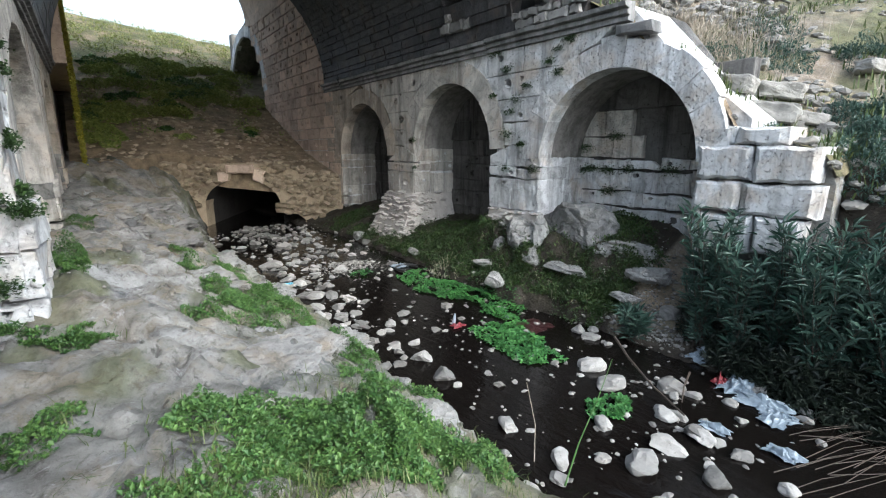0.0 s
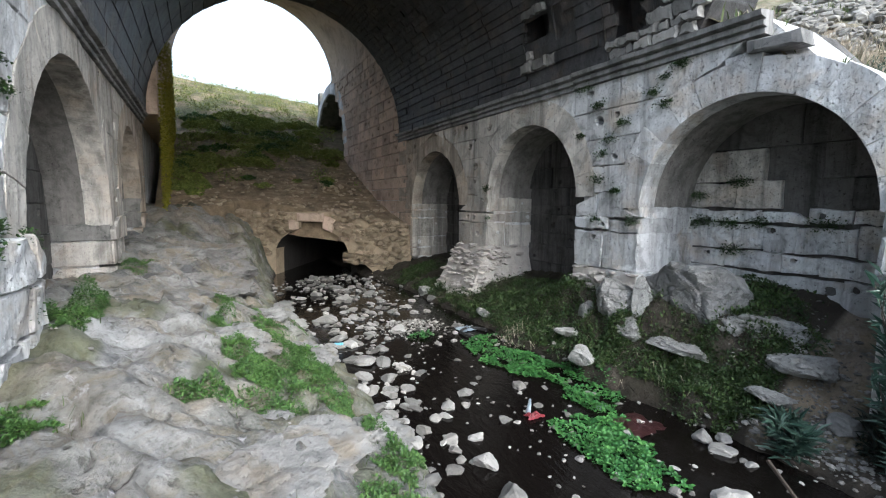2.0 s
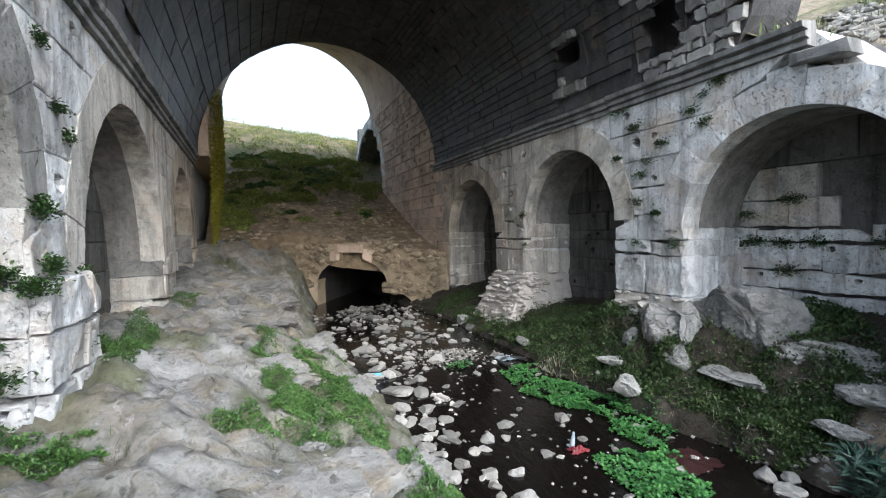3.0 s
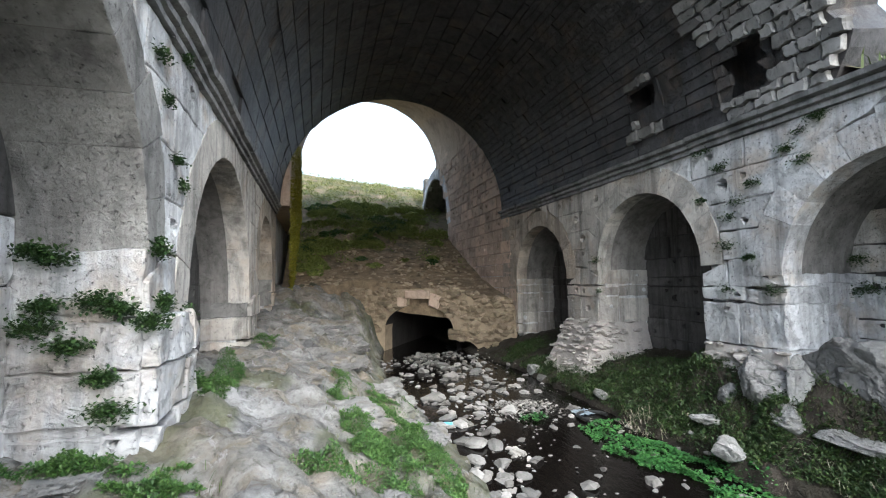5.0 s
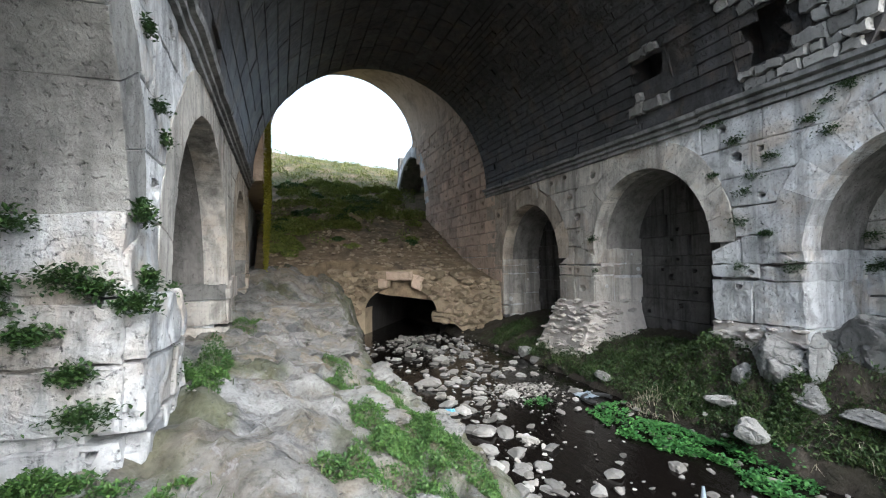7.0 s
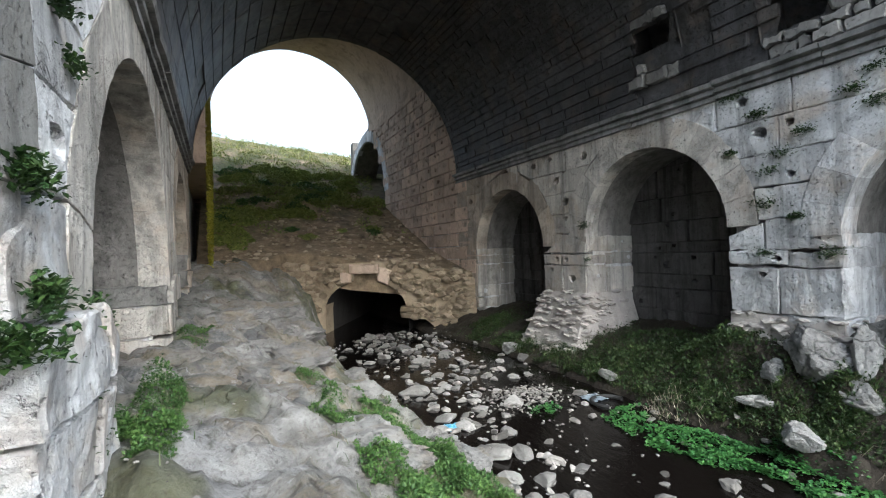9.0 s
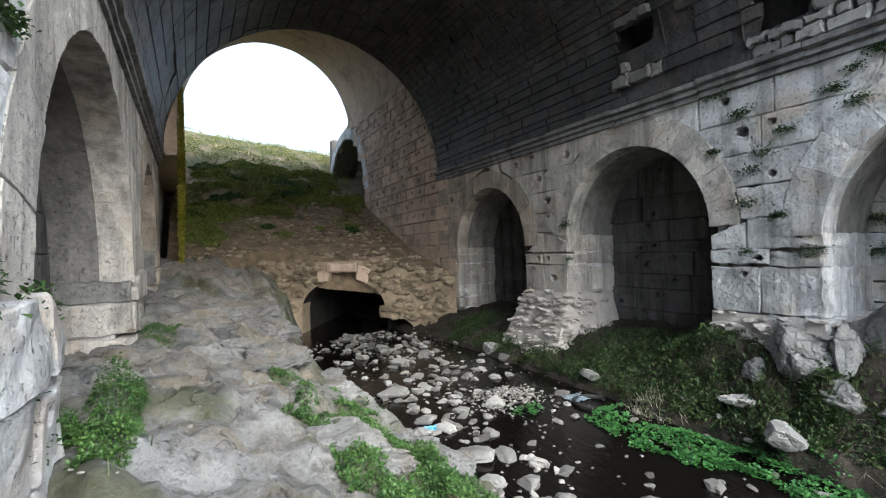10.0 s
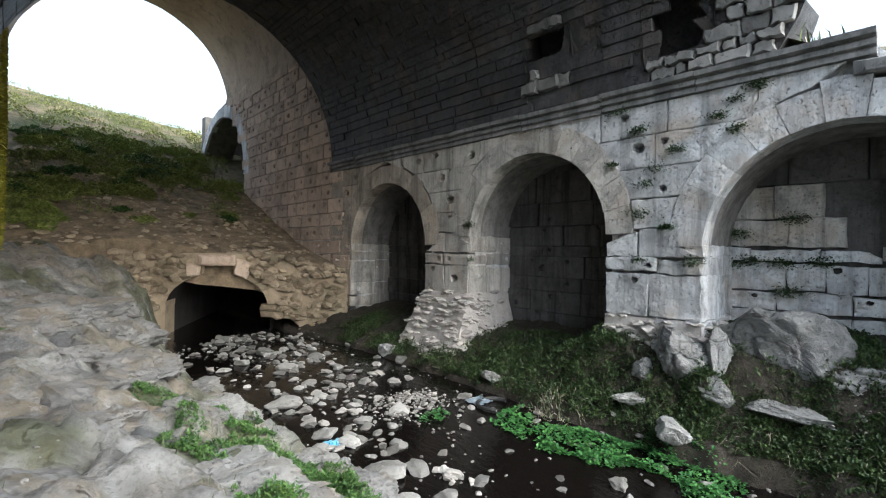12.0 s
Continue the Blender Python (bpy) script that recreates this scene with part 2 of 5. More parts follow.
def extrude_outline(outline, x0, x1):
    """A slab whose outline is given as (y, z), reaching from x0 to x1."""
    bm = bmesh.new()
    a = [bm.verts.new((x0, y, z)) for y, z in outline]
    b = [bm.verts.new((x1, y, z)) for y, z in outline]
    bm.faces.new(a)
    bm.faces.new(b[::-1])
    n = len(a)
    for i in range(n):
        bm.faces.new((a[i], b[i], b[(i + 1) % n], a[(i + 1) % n]))
    bmesh.ops.recalc_face_normals(bm, faces=bm.faces)
    return bm


def ss(a, b, x):
    t = np.clip((x - a) / (b - a), 0, 1)
    return t * t * (3 - 2 * t)


# ---- plan ----
RIGHT, LEFT, DEPTH_R, DEPTH_L = 4.375, -3.36, 1.45, 0.9
CORNICE, SPRING = 4.90, 5.20
# arches: centre, half width, springing height
ARCH_R = [(6.42, 1.53, 2.70), (10.95, 1.56, 2.90), (15.53, 1.62, 2.72)]
ARCH_L = [(5.20, 1.67, 2.95), (10.28, 2.22, 2.32), (15.55, 1.65, 2.80)]
VAULT_X, VAULT_R, VAULT_END = 0.5625, 3.8125, 18.3
FAR_END = 27.7


def arch_points(c, h, s, n=18):
    return [(c - h * math.cos(math.pi * i / n), s + h * math.sin(math.pi * i / n)) for i in range(n + 1)]


def wall_outline(arches, y0, y1, top, floor=-0.3):
    pts = [(y0, floor)]
    for c, h, s in arches:
        pts += [(c - h, floor), *arch_points(c, h, s), (c + h, floor)]
    return pts + [(y1, floor), (y1, top), (y0, top)]


wall_right = finish("wall_right", extrude_outline([(4.30, -0.3)] + wall_outline(ARCH_R, 4.30, FAR_END, SPRING)[1:-1] + [(6.3, SPRING), (5.6, 4.45), (4.30, 3.3)], RIGHT + 0.22, RIGHT + DEPTH_R), LIMESTONE)
wall_left = finish("wall_left", extrude_outline(wall_outline(ARCH_L, 2.6, FAR_END, SPRING), LEFT - DEPTH_L, LEFT - 0.22), LIMESTONE)
tagged(wall_right, "grey stone arcade wall with three arched niches", "wall", kind="structure")
tagged(wall_left, "grey stone arcade wall with arched niches", "wall", kind="structure")
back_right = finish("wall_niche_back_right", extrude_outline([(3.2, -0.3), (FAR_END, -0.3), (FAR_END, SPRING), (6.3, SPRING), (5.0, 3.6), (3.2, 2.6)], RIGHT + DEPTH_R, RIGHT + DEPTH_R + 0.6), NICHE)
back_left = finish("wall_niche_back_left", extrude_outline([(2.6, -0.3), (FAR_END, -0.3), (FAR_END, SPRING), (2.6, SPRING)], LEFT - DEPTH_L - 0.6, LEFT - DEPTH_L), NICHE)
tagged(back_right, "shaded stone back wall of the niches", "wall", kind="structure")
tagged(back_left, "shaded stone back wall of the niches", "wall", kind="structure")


def shade_soffits(wall):
    """The undersides of the arches get a darker colour that stands in for shade."""
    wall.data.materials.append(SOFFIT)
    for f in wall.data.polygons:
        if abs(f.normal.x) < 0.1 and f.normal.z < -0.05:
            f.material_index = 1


shade_soffits(wall_right)
shade_soffits(wall_left)


# ---- vaults ----
def vault(name, cx, r, spring, y_front, y_back, thick, material, ny=60, na=64, holes=(), wobble=0.02):
    """A thick barrel vault; y_front gives the front edge for each angle. holes: (angle0, angle1, y0, y1)."""
    angs = [math.pi * i / na for i in range(na + 1)]
    verts, faces = [], []
    for a in angs:
        yf = y_front(a)
        for j in range(ny + 1):
            y = yf + (y_back - yf) * j / ny
            w = wobble * noise.noise(Vector((math.cos(a) * 4, y * 0.9, math.sin(a) * 4))) + 0.4 * wobble * noise.noise(Vector((math.cos(a) * 14, y * 3, math.sin(a) * 14)))
            verts.append((cx + (r + w) * math.cos(a), y, spring + (r + w) * math.sin(a)))
    n_in = len(verts)
    for a in angs:
        yf = y_front(a)
        for j in range(ny + 1):
            y = yf + (y_back - yf) * j / ny
            verts.append((cx + (r + thick) * math.cos(a), y, spring + (r + thick) * math.sin(a)))
    w = ny + 1
    for i in range(na):
        for j in range(ny):
            q = (i * w + j, (i + 1) * w + j, (i + 1) * w + j + 1, i * w + j + 1)
            mid_a = (angs[i] + angs[i + 1]) / 2
            mid_y = (verts[q[0]][1] + verts[q[2]][1]) / 2
            if any(a0 < mid_a < a1 and y0 < mid_y < y1 for a0, a1, y0, y1 in holes):
                continue
            faces.append(q)
        for j in range(ny):
            faces.append(tuple(n_in + k for k in (i * w + j, i * w + j + 1, (i + 1) * w + j + 1, (i + 1) * w + j)))
        for j in (0, ny):
            faces.append((i * w + j, n_in + i * w + j, n_in + (i + 1) * w + j, (i + 1) * w + j))
    for i in (0, na):
        for j in range(ny):
            faces.append((i * w + j, i * w + j + 1, n_in + i * w + j + 1, n_in + i * w + j))
    return mesh_object(name, verts, faces, material)


# sockets in the vault: angle from, angle to, y from, y to
VAULT_HOLES = [(0.11, 0.29, 7.95, 8.65), (0.23, 0.36, 10.15, 10.9)]


def ragged(a):
    k = math.floor(a * 22)
    step = 0.35 * (noise.noise(Vector((k * 3.7, 1.3, 0.2))))
    return 6.95 + step + 0.9 * ss(0.5, 1.3, a) - 2.6 * ss(1.3, 2.9, a)


ceiling = vault("ceiling_vault", VAULT_X, VAULT_R + 0.035, SPRING, ragged, VAULT_END, 1.0, DARK_VAULT, holes=VAULT_HOLES)
tagged(ceiling, "dark stone barrel vault with a broken front edge", "vault", kind="structure")
ceiling_far = vault("ceiling_far_vault", 0.72, 3.66, 8.9, lambda a: VAULT_END, FAR_END, 0.9, BROWNSTONE, ny=24)
tagged(ceiling_far, "higher brown stone vault over the slope", "vault", kind="structure")
# wall over the end of the near vault, and the side walls of the higher part
bm = bmesh.new()
ring = [(VAULT_X + (VAULT_R + 0.02) * math.cos(math.pi * i / 32), SPRING + (VAULT_R + 0.02) * math.sin(math.pi * i / 32)) for i in range(33)]
out = [(RIGHT + 1.5, SPRING), (RIGHT + 1.5, 13.5), (LEFT - 1.5, 13.5), (LEFT - 1.5, SPRING)]
for y in (VAULT_END - 0.6, VAULT_END):
    bm.faces.new([bm.verts.new((x, y, z)) for x, z in ring[::-1] + out])
finish("wall_vault_end", bm, DARK_VAULT)
tagged(bpy.data.objects["wall_vault_end"], "dark masonry over the end of the vault", "wall", kind="structure")
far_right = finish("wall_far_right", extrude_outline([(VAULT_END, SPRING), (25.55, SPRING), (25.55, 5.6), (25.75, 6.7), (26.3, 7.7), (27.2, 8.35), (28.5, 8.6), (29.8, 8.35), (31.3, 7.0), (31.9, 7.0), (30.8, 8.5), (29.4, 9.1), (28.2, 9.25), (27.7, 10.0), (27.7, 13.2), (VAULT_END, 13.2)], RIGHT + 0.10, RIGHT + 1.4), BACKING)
tagged(far_right, "brown stone wall with a broken side arch", "wall", kind="structure")
far_left = finish("wall_far_left", extrude_outline([(VAULT_END, SPRING), (FAR_END, SPRING), (FAR_END, 13.2), (VAULT_END, 13.2)], LEFT - 1.4, LEFT + 0.41), BROWNSTONE)
tagged(far_left, "brown stone wall grown with yellow moss", "wall", kind="structure")
# roof and walls added to keep the sky out of the side arch
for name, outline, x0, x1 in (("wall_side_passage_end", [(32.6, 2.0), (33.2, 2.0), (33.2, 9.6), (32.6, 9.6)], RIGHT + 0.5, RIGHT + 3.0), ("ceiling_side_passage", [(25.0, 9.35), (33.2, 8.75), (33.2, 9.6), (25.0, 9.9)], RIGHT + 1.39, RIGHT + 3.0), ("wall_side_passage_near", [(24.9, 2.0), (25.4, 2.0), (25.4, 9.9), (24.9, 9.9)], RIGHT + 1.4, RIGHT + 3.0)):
    tagged(finish(name, extrude_outline(outline, x0, x1), BACKING), "shaded stone added to close off the side passage", "wall", kind="structure")
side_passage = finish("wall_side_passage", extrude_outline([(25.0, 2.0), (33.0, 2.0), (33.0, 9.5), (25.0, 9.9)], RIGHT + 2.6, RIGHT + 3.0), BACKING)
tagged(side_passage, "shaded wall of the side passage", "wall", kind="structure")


# ---- ground ----
def fbm(x, y, s, seed, octaves=4):
    v, amp = 0.0, 1.0
    p = Vector((x * s + seed * 7.3, y * s - seed * 3.1, seed * 1.7))
    for _ in range(octaves):
        v += amp * noise.noise(p)
        p, amp = p * 2.03, amp * 0.5
    return v


def bank_left(y):
    return float(np.interp(y, [-4, 0, 4, 9, 14, 17, 20], [-0.1, -0.1, -0.28, -0.2, -0.45, -0.3, 0.25]))


def bank_right(y):
    return float(np.interp(y, [-4, 2, 4, 6, 8, 10, 13, 15, 18], [3.6, 3.5, 3.4, 3.6, 3.2, 3.15, 3.25, 3.35, 3.0]))


def hillside(x, y):
    z = 2.9 + 0.38 * (x - 5.0) + 0.35 * (y - 4.0)
    return min(z, 13.5 + 0.1 * (y - 8)) * (1 - float(ss(17.0, 24.0, y)))


def water_z(y):
    """The stream drops a little over the stones towards the open end."""
    return 0.2 * float(ss(6.5, 11.0, y))


def height(x, y):
    bl, br = bank_left(y), bank_right(y)
    bed = water_z(y) - 0.12 + 0.07 * fbm(x, y, 1.3, 3)
    n1, n2 = fbm(x, y, 0.9, 1), fbm(x, y, 2.6, 2)
    z = bed
    if x < bl + 0.15:
        d = bl + 0.15 - x + 0.16 * n2
        prof = float(np.interp(d, [0, 0.12, 0.3, 0.65, 1.1, 1.7, 2.4, 3.0, 5], [0.0, 0.28, 0.42, 0.62, 0.86, 1.15, 1.42, 1.52, 1.6]))
        prof += 0.34 * float(ss(12.2, 14.5, y)) * float(ss(0.2, 1.0, d))
        prof += 0.75 * float(ss(16.4, 18.8, y)) * float(ss(0.1, 0.7, d))
        terrace = 0.14 * (abs(noise.noise(Vector((x * 1.1 + y * 0.5, y * 0.8 - x * 0.3, 4.0)))) * 2 - 0.5)
        cell = noise.cell_vector(Vector((x * 1.4 + 0.35 * n1, y * 1.1 + 0.35 * n2, 0)))[0] - 0.5
        z = bed + (prof - bed) * float(ss(0, 0.12, d)) + (terrace + 0.07 * n2 + 0.10 * cell) * float(ss(0.15, 0.7, d))
        crack = max(0.0, 1 - 7 * abs(noise.noise(Vector((x * 0.8 + 0.4 * n2, y * 0.55, 9.0))))) + 0.7 * max(0.0, 1 - 6 * abs(noise.noise(Vector((x * 1.7, y * 1.9 + 0.3 * n1, 19.0)))))
        z += 0.045 * (0.35 - abs(fbm(x, y, 3.4, 41, 3))) * float(ss(0.1, 0.5, d)) * 2
        z -= 0.10 * crack * float(ss(0.1, 0.5, d))
        z += (0.35 * float(ss(3.5, 0.5, y)) - 0.15 * float(ss(2.2, 1.0, abs(x + 2.7)) * ss(7.5, 6, y))) * float(ss(1.0, 2.2, d)) * 0.5
    elif x > br - 0.15:
        d = x - br + 0.15 + 0.12 * n2
        far = [0.0, 0.27, 0.42, 0.58, 0.80, 1.05, 1.3, 1.5]
        near = [0.0, 0.05, 0.12, 0.42, 0.92, 1.3, 1.6, 2.0]
        k = float(ss(4.7, 6.3, y))
        prof = k * float(np.interp(d, [0, 0.2, 0.5, 0.9, 1.5, 2.6, 3.3, 4], far)) + (1 - k) * float(np.interp(d, [0, 0.3, 0.8, 1.3, 1.75, 2.3, 3.4, 4], near))
        prof += 0.55 * float(ss(10.4, 9.3, y)) * float(ss(5.2, 6.2, y)) * float(ss(0.5, 1.15, d)) * float(ss(3.4, 2.4, d))
        z = bed + (prof - bed) * float(ss(0, 0.2, d)) + 0.05 * n2 * float(ss(0.1, 0.5, d))
        if x > 4.9:
            behind = float(ss(5.9, 6.5, x)) if y > 3.3 else float(ss(4.3, 5.2, x))
            z += (hillside(x, y) + 0.25 * n1 - z) * behind
    if y > 19:
        z = min(z, 0.9) if -0.4 < x < 4.3 else z
    return z


def lines(a, b, step, far):
    inner = list(np.arange(a, b + 1e-6, step))
    lo, hi, d = [], [], step
    while a - sum(lo) > -far and len(lo) < 60:
        d *= 1.28
        lo.append(d)
    d = step
    while b + sum(hi) < far and len(hi) < 60:
        d *= 1.28
        hi.append(d)
    left = [a - sum(lo[:i + 1]) for i in range(len(lo))][::-1]
    right = [b + sum(hi[:i + 1]) for i in range(len(hi))]
    return left + inner + right


def sheet(name, xs, ys, zf, masks, material):
    verts = [(x, y, zf(x, y)) for y in ys for x in xs]
    w = len(xs)
    faces = [(j * w + i, j * w + i + 1, (j + 1) * w + i + 1, (j + 1) * w + i) for j in range(len(ys) - 1) for i in range(w - 1)]
    ob = mesh_object(name, verts, faces, material, smooth=True)
    data = [masks(*v) for v in verts]
    for k, key in enumerate(("soil", "turf", "mud")):
        at = ob.data.attributes.new(key, "FLOAT", "POINT")
        at.data.foreach_set("value", [d[k] for d in data])
    return ob


def masks_valley(x, y, z):
    bl, br = bank_left(y), bank_right(y)
    n = fbm(x, y, 1.1, 6)
    mud = float(ss(0.16, 0.02, z - water_z(y))) if bl - 0.5 < x < br + 0.8 else 0.0
    if x > br - 0.2:
        mud = max(mud, 0.9 * float(ss(5.2, 4.4, y + 0.4 * n)) * float(ss(6.0, 5.0, x)))
        turf = float(ss(-0.35, 0.25, n)) * (0.85 if y > 6.5 or x > 6 else 0.15)
        return 0.6, turf, max(mud, 0.9 if y > 5.6 and x < 6 else 0.0)
    turf = float(ss(0.25, 0.55, n)) * 0.7
    # damp moss on the rock beside the stream
    turf = max(turf, 0.55 * float(ss(2.0, 0.5, bl - x)) * float(ss(-0.5, 0.3, fbm(x, y, 2.1, 14))))
    soil = float(ss(0.1, 0.5, fbm(x, y, 0.8, 9))) * 0.35
    return soil, turf, mud


ground = sheet("ground", lines(-4.4, 6.6, 0.065, 600.0), lines(1.6, 20.0, 0.065, 600.0), height, masks_valley, GROUND)
tagged(ground, "bare rock, mud and turf of the stream valley", "ground", kind="structure")


def slope_height(x, y):
    z = float(np.interp(y, [17.0, 18.5, 19.6, 20.6, 24.8, 32, 40, 44, 70, 90], [1.9, 2.25, 2.5, 2.8, 4.55, 7.8, 10.9, 11.0, 9.0, -1.0]))
    z += -0.10 * (x - 0.8) * float(ss(25, 40, y)) * (1.0 if x > -8 else 0.5)
    z += (0.12 * fbm(x, y, 0.7, 5) + 0.05 * fbm(x, y, 2.5, 8)) * float(ss(19.0, 20.5, y))
    return z


def masks_slope(x, y, z):
    n = fbm(x, y, 0.5, 12)
    turf = float(ss(22.0, 25.5, y + 2.5 * n)) * float(ss(-0.5, 0.15, fbm(x, y, 1.4, 13)))
    return 1.0, turf * (0.45 + 0.5 * float(ss(26.5, 30.0, y))), 0.0


def slope_edge(x):
    """The culvert's front runs askew from the rock bank to the arcade."""
    return float(np.interp(x, [-3.4, -0.6, 0.3, 2.8, 4.4], [18.6, 20.4, 20.0, 18.4, 17.3]))


xs, ys = list(np.arange(-3.3, 4.5, 0.11)), [0.0, 0.15, 0.35] + list(np.linspace(0.6, 9.0, 62))
verts = [(x, slope_edge(x) + d, slope_height(x, slope_edge(x) + d) if d > 0.1 else slope_height(x, slope_edge(x)) - 0.9) for d in ys for x in xs]
w = len(xs)
hill = mesh_object("ground_slope", verts, [(j * w + i, j * w + i + 1, (j + 1) * w + i + 1, (j + 1) * w + i) for j in range(len(ys) - 1) for i in range(w - 1)], GROUND, smooth=True)
vals = [masks_slope(*v) for v in verts]
for k, key in enumerate(("soil", "turf", "mud")):
    hill.data.attributes.new(key, "FLOAT", "POINT").data.foreach_set("value", [d[k] for d in vals])
tagged(hill, "earth slope rising behind the culvert", "ground", kind="structure")
hill_far = sheet("ground_far_hill", list(np.linspace(-60, 60, 150)), list(np.linspace(26.0, 90, 90)), lambda x, y: slope_height(x, y) - 0.03, masks_slope, GROUND)
tagged(hill_far, "grassy hill under the open sky", "hill", kind="structure")

# ---- stream ----
WATER_Y = [-30, 6.5] + [6.5 + 0.25 * k for k in range(1, 19)] + [26]
water = mesh_object("water", [(x, y, water_z(y)) for y in WATER_Y for x in (-0.9, 5)], [(2 * k, 2 * k + 1, 2 * k + 3, 2 * k + 2) for k in range(len(WATER_Y) - 1)], WATER, smooth=True)
tagged(water, "shallow dark stream water", "stream", kind="structure")


# ---- masonry ----
class Face:
    """A flat stretch of wall: u runs along it, v upwards, and the normal points out of it."""

    def __init__(self, origin, u, normal):
        self.o, self.u, self.n = Vector(origin), Vector(u), Vector(normal)

    def at(self, u, v, out):
        return self.o + self.u * u + Vector((0, 0, v)) + self.n * out


rng = random.Random(7)


def worn(poly, step, jitter):
    pts = []
    for i, (u, v) in enumerate(poly):
        u2, v2 = poly[(i + 1) % len(poly)]
        n = max(1, int(math.hypot(u2 - u, v2 - v) / step))
        for k in range(n):
            t = k / n
            pts.append((u + (u2 - u) * t + rng.uniform(-jitter, jitter), v + (v2 - v) * t + rng.uniform(-jitter, jitter)))
    return pts


def notch(poly, size):
    """Breaks one corner of a stone away."""
    i = rng.randrange(len(poly))
    (pu, pv), (u, v), (nu, nv) = poly[i - 1], poly[i], poly[(i + 1) % len(poly)]

    def toward(a, b, d):
        lu, lv = a - u, b - v
        m = max(1e-4, math.hypot(lu, lv))
        d = min(d, m * 0.45)
        return (u + lu / m * d, v + lv / m * d)

    a, b = toward(pu, pv, size * rng.uniform(0.7, 1.3)), toward(nu, nv, size * rng.uniform(0.5, 1.1))
    mid = ((a[0] + b[0]) / 2 * 0.8 + u * 0.2 + (a[0] - u + b[0] - u) * 0.25, (a[1] + b[1]) / 2 * 0.8 + v * 0.2 + (a[1] - v + b[1] - v) * 0.25)
    return poly[:i] + [a, mid, b] + poly[i + 1:]


def block(name, face, poly, parent, material, proud=0.0, depth=0.25, bevel=0.011, step=0.2, jitter=0.006, hole=None, rough=0.0):
    """One dressed stone. hole: (u, v, radius) of a robbed clamp or beam hole in its face; rough: weathering of the face in metres."""
    pts = worn(poly, step, jitter)
    cu, cv = sum(p[0] for p in pts) / len(pts), sum(p[1] for p in pts) / len(pts)
    r = max(0.06, min(max(p[0] for p in pts) - min(p[0] for p in pts), max(p[1] for p in pts) - min(p[1] for p in pts)) / 2)
    k = 1 - bevel / r
    n = len(pts)
    verts = [face.at(u, v, proud - depth) for u, v in pts]
    verts += [face.at(u, v, proud - bevel * rng.uniform(0.8, 1.8)) for u, v in pts]
    front = [(cu + (u - cu) * k, cv + (v - cv) * k) for u, v in pts]
    verts += [face.at(u, v, proud + rng.uniform(-0.004, 0.004)) for u, v in front]
    faces = []
    if hole:
        hu, hv, hr = hole
        for out, shrink in ((0.0, 1.0), (-0.03, 0.85), (-min(0.2, depth - 0.03), 0.7)):
            for u, v in front:
                d = max(1e-4, math.hypot(u - hu, v - hv))
                w = min(hr * rng.uniform(0.8, 1.2), d * 0.8) * shrink
                verts.append(face.at(hu + (u - hu) / d * w, hv + (v - hv) / d * w * 0.85, proud + out))
        rings = (0, n, 2 * n, 3 * n, 4 * n)
        faces.append(tuple(range(5 * n, 6 * n)))
    else:
        rings = (0, n)
        faces.append(tuple(range(2 * n, 3 * n)))
    for ring in rings:
        faces += [(ring + i, ring + (i + 1) % n, ring + n + (i + 1) % n, ring + n + i) for i in range(n)]
    ob = mesh_object(name, verts, faces, material, parent)
    bm = bmesh.new()
    bm.from_mesh(ob.data)
    bmesh.ops.recalc_face_normals(bm, faces=bm.faces)
    if rough:
        bmesh.ops.triangulate(bm, faces=bm.faces)
        bmesh.ops.subdivide_edges(bm, edges=[e for e in bm.edges if e.calc_length() > 0.07], cuts=2, use_grid_fill=True)
        bmesh.ops.subdivide_edges(bm, edges=[e for e in bm.edges if e.calc_length() > 0.1], cuts=1, use_grid_fill=True)
        for vert in bm.verts:
            out = (vert.co - face.o).dot(face.n)
            if out > proud - 0.05:
                q = vert.co
                vert.co = q + face.n * (rough * (1.4 * noise.noise(q * 2.3) + 0.8 * noise.noise(q * 6.0) + 0.4 * noise.noise(q * 14.0)) - rough * 0.5)
    bm.to_mesh(ob.data)
    bm.free()
    return ob


GAP = 0.004


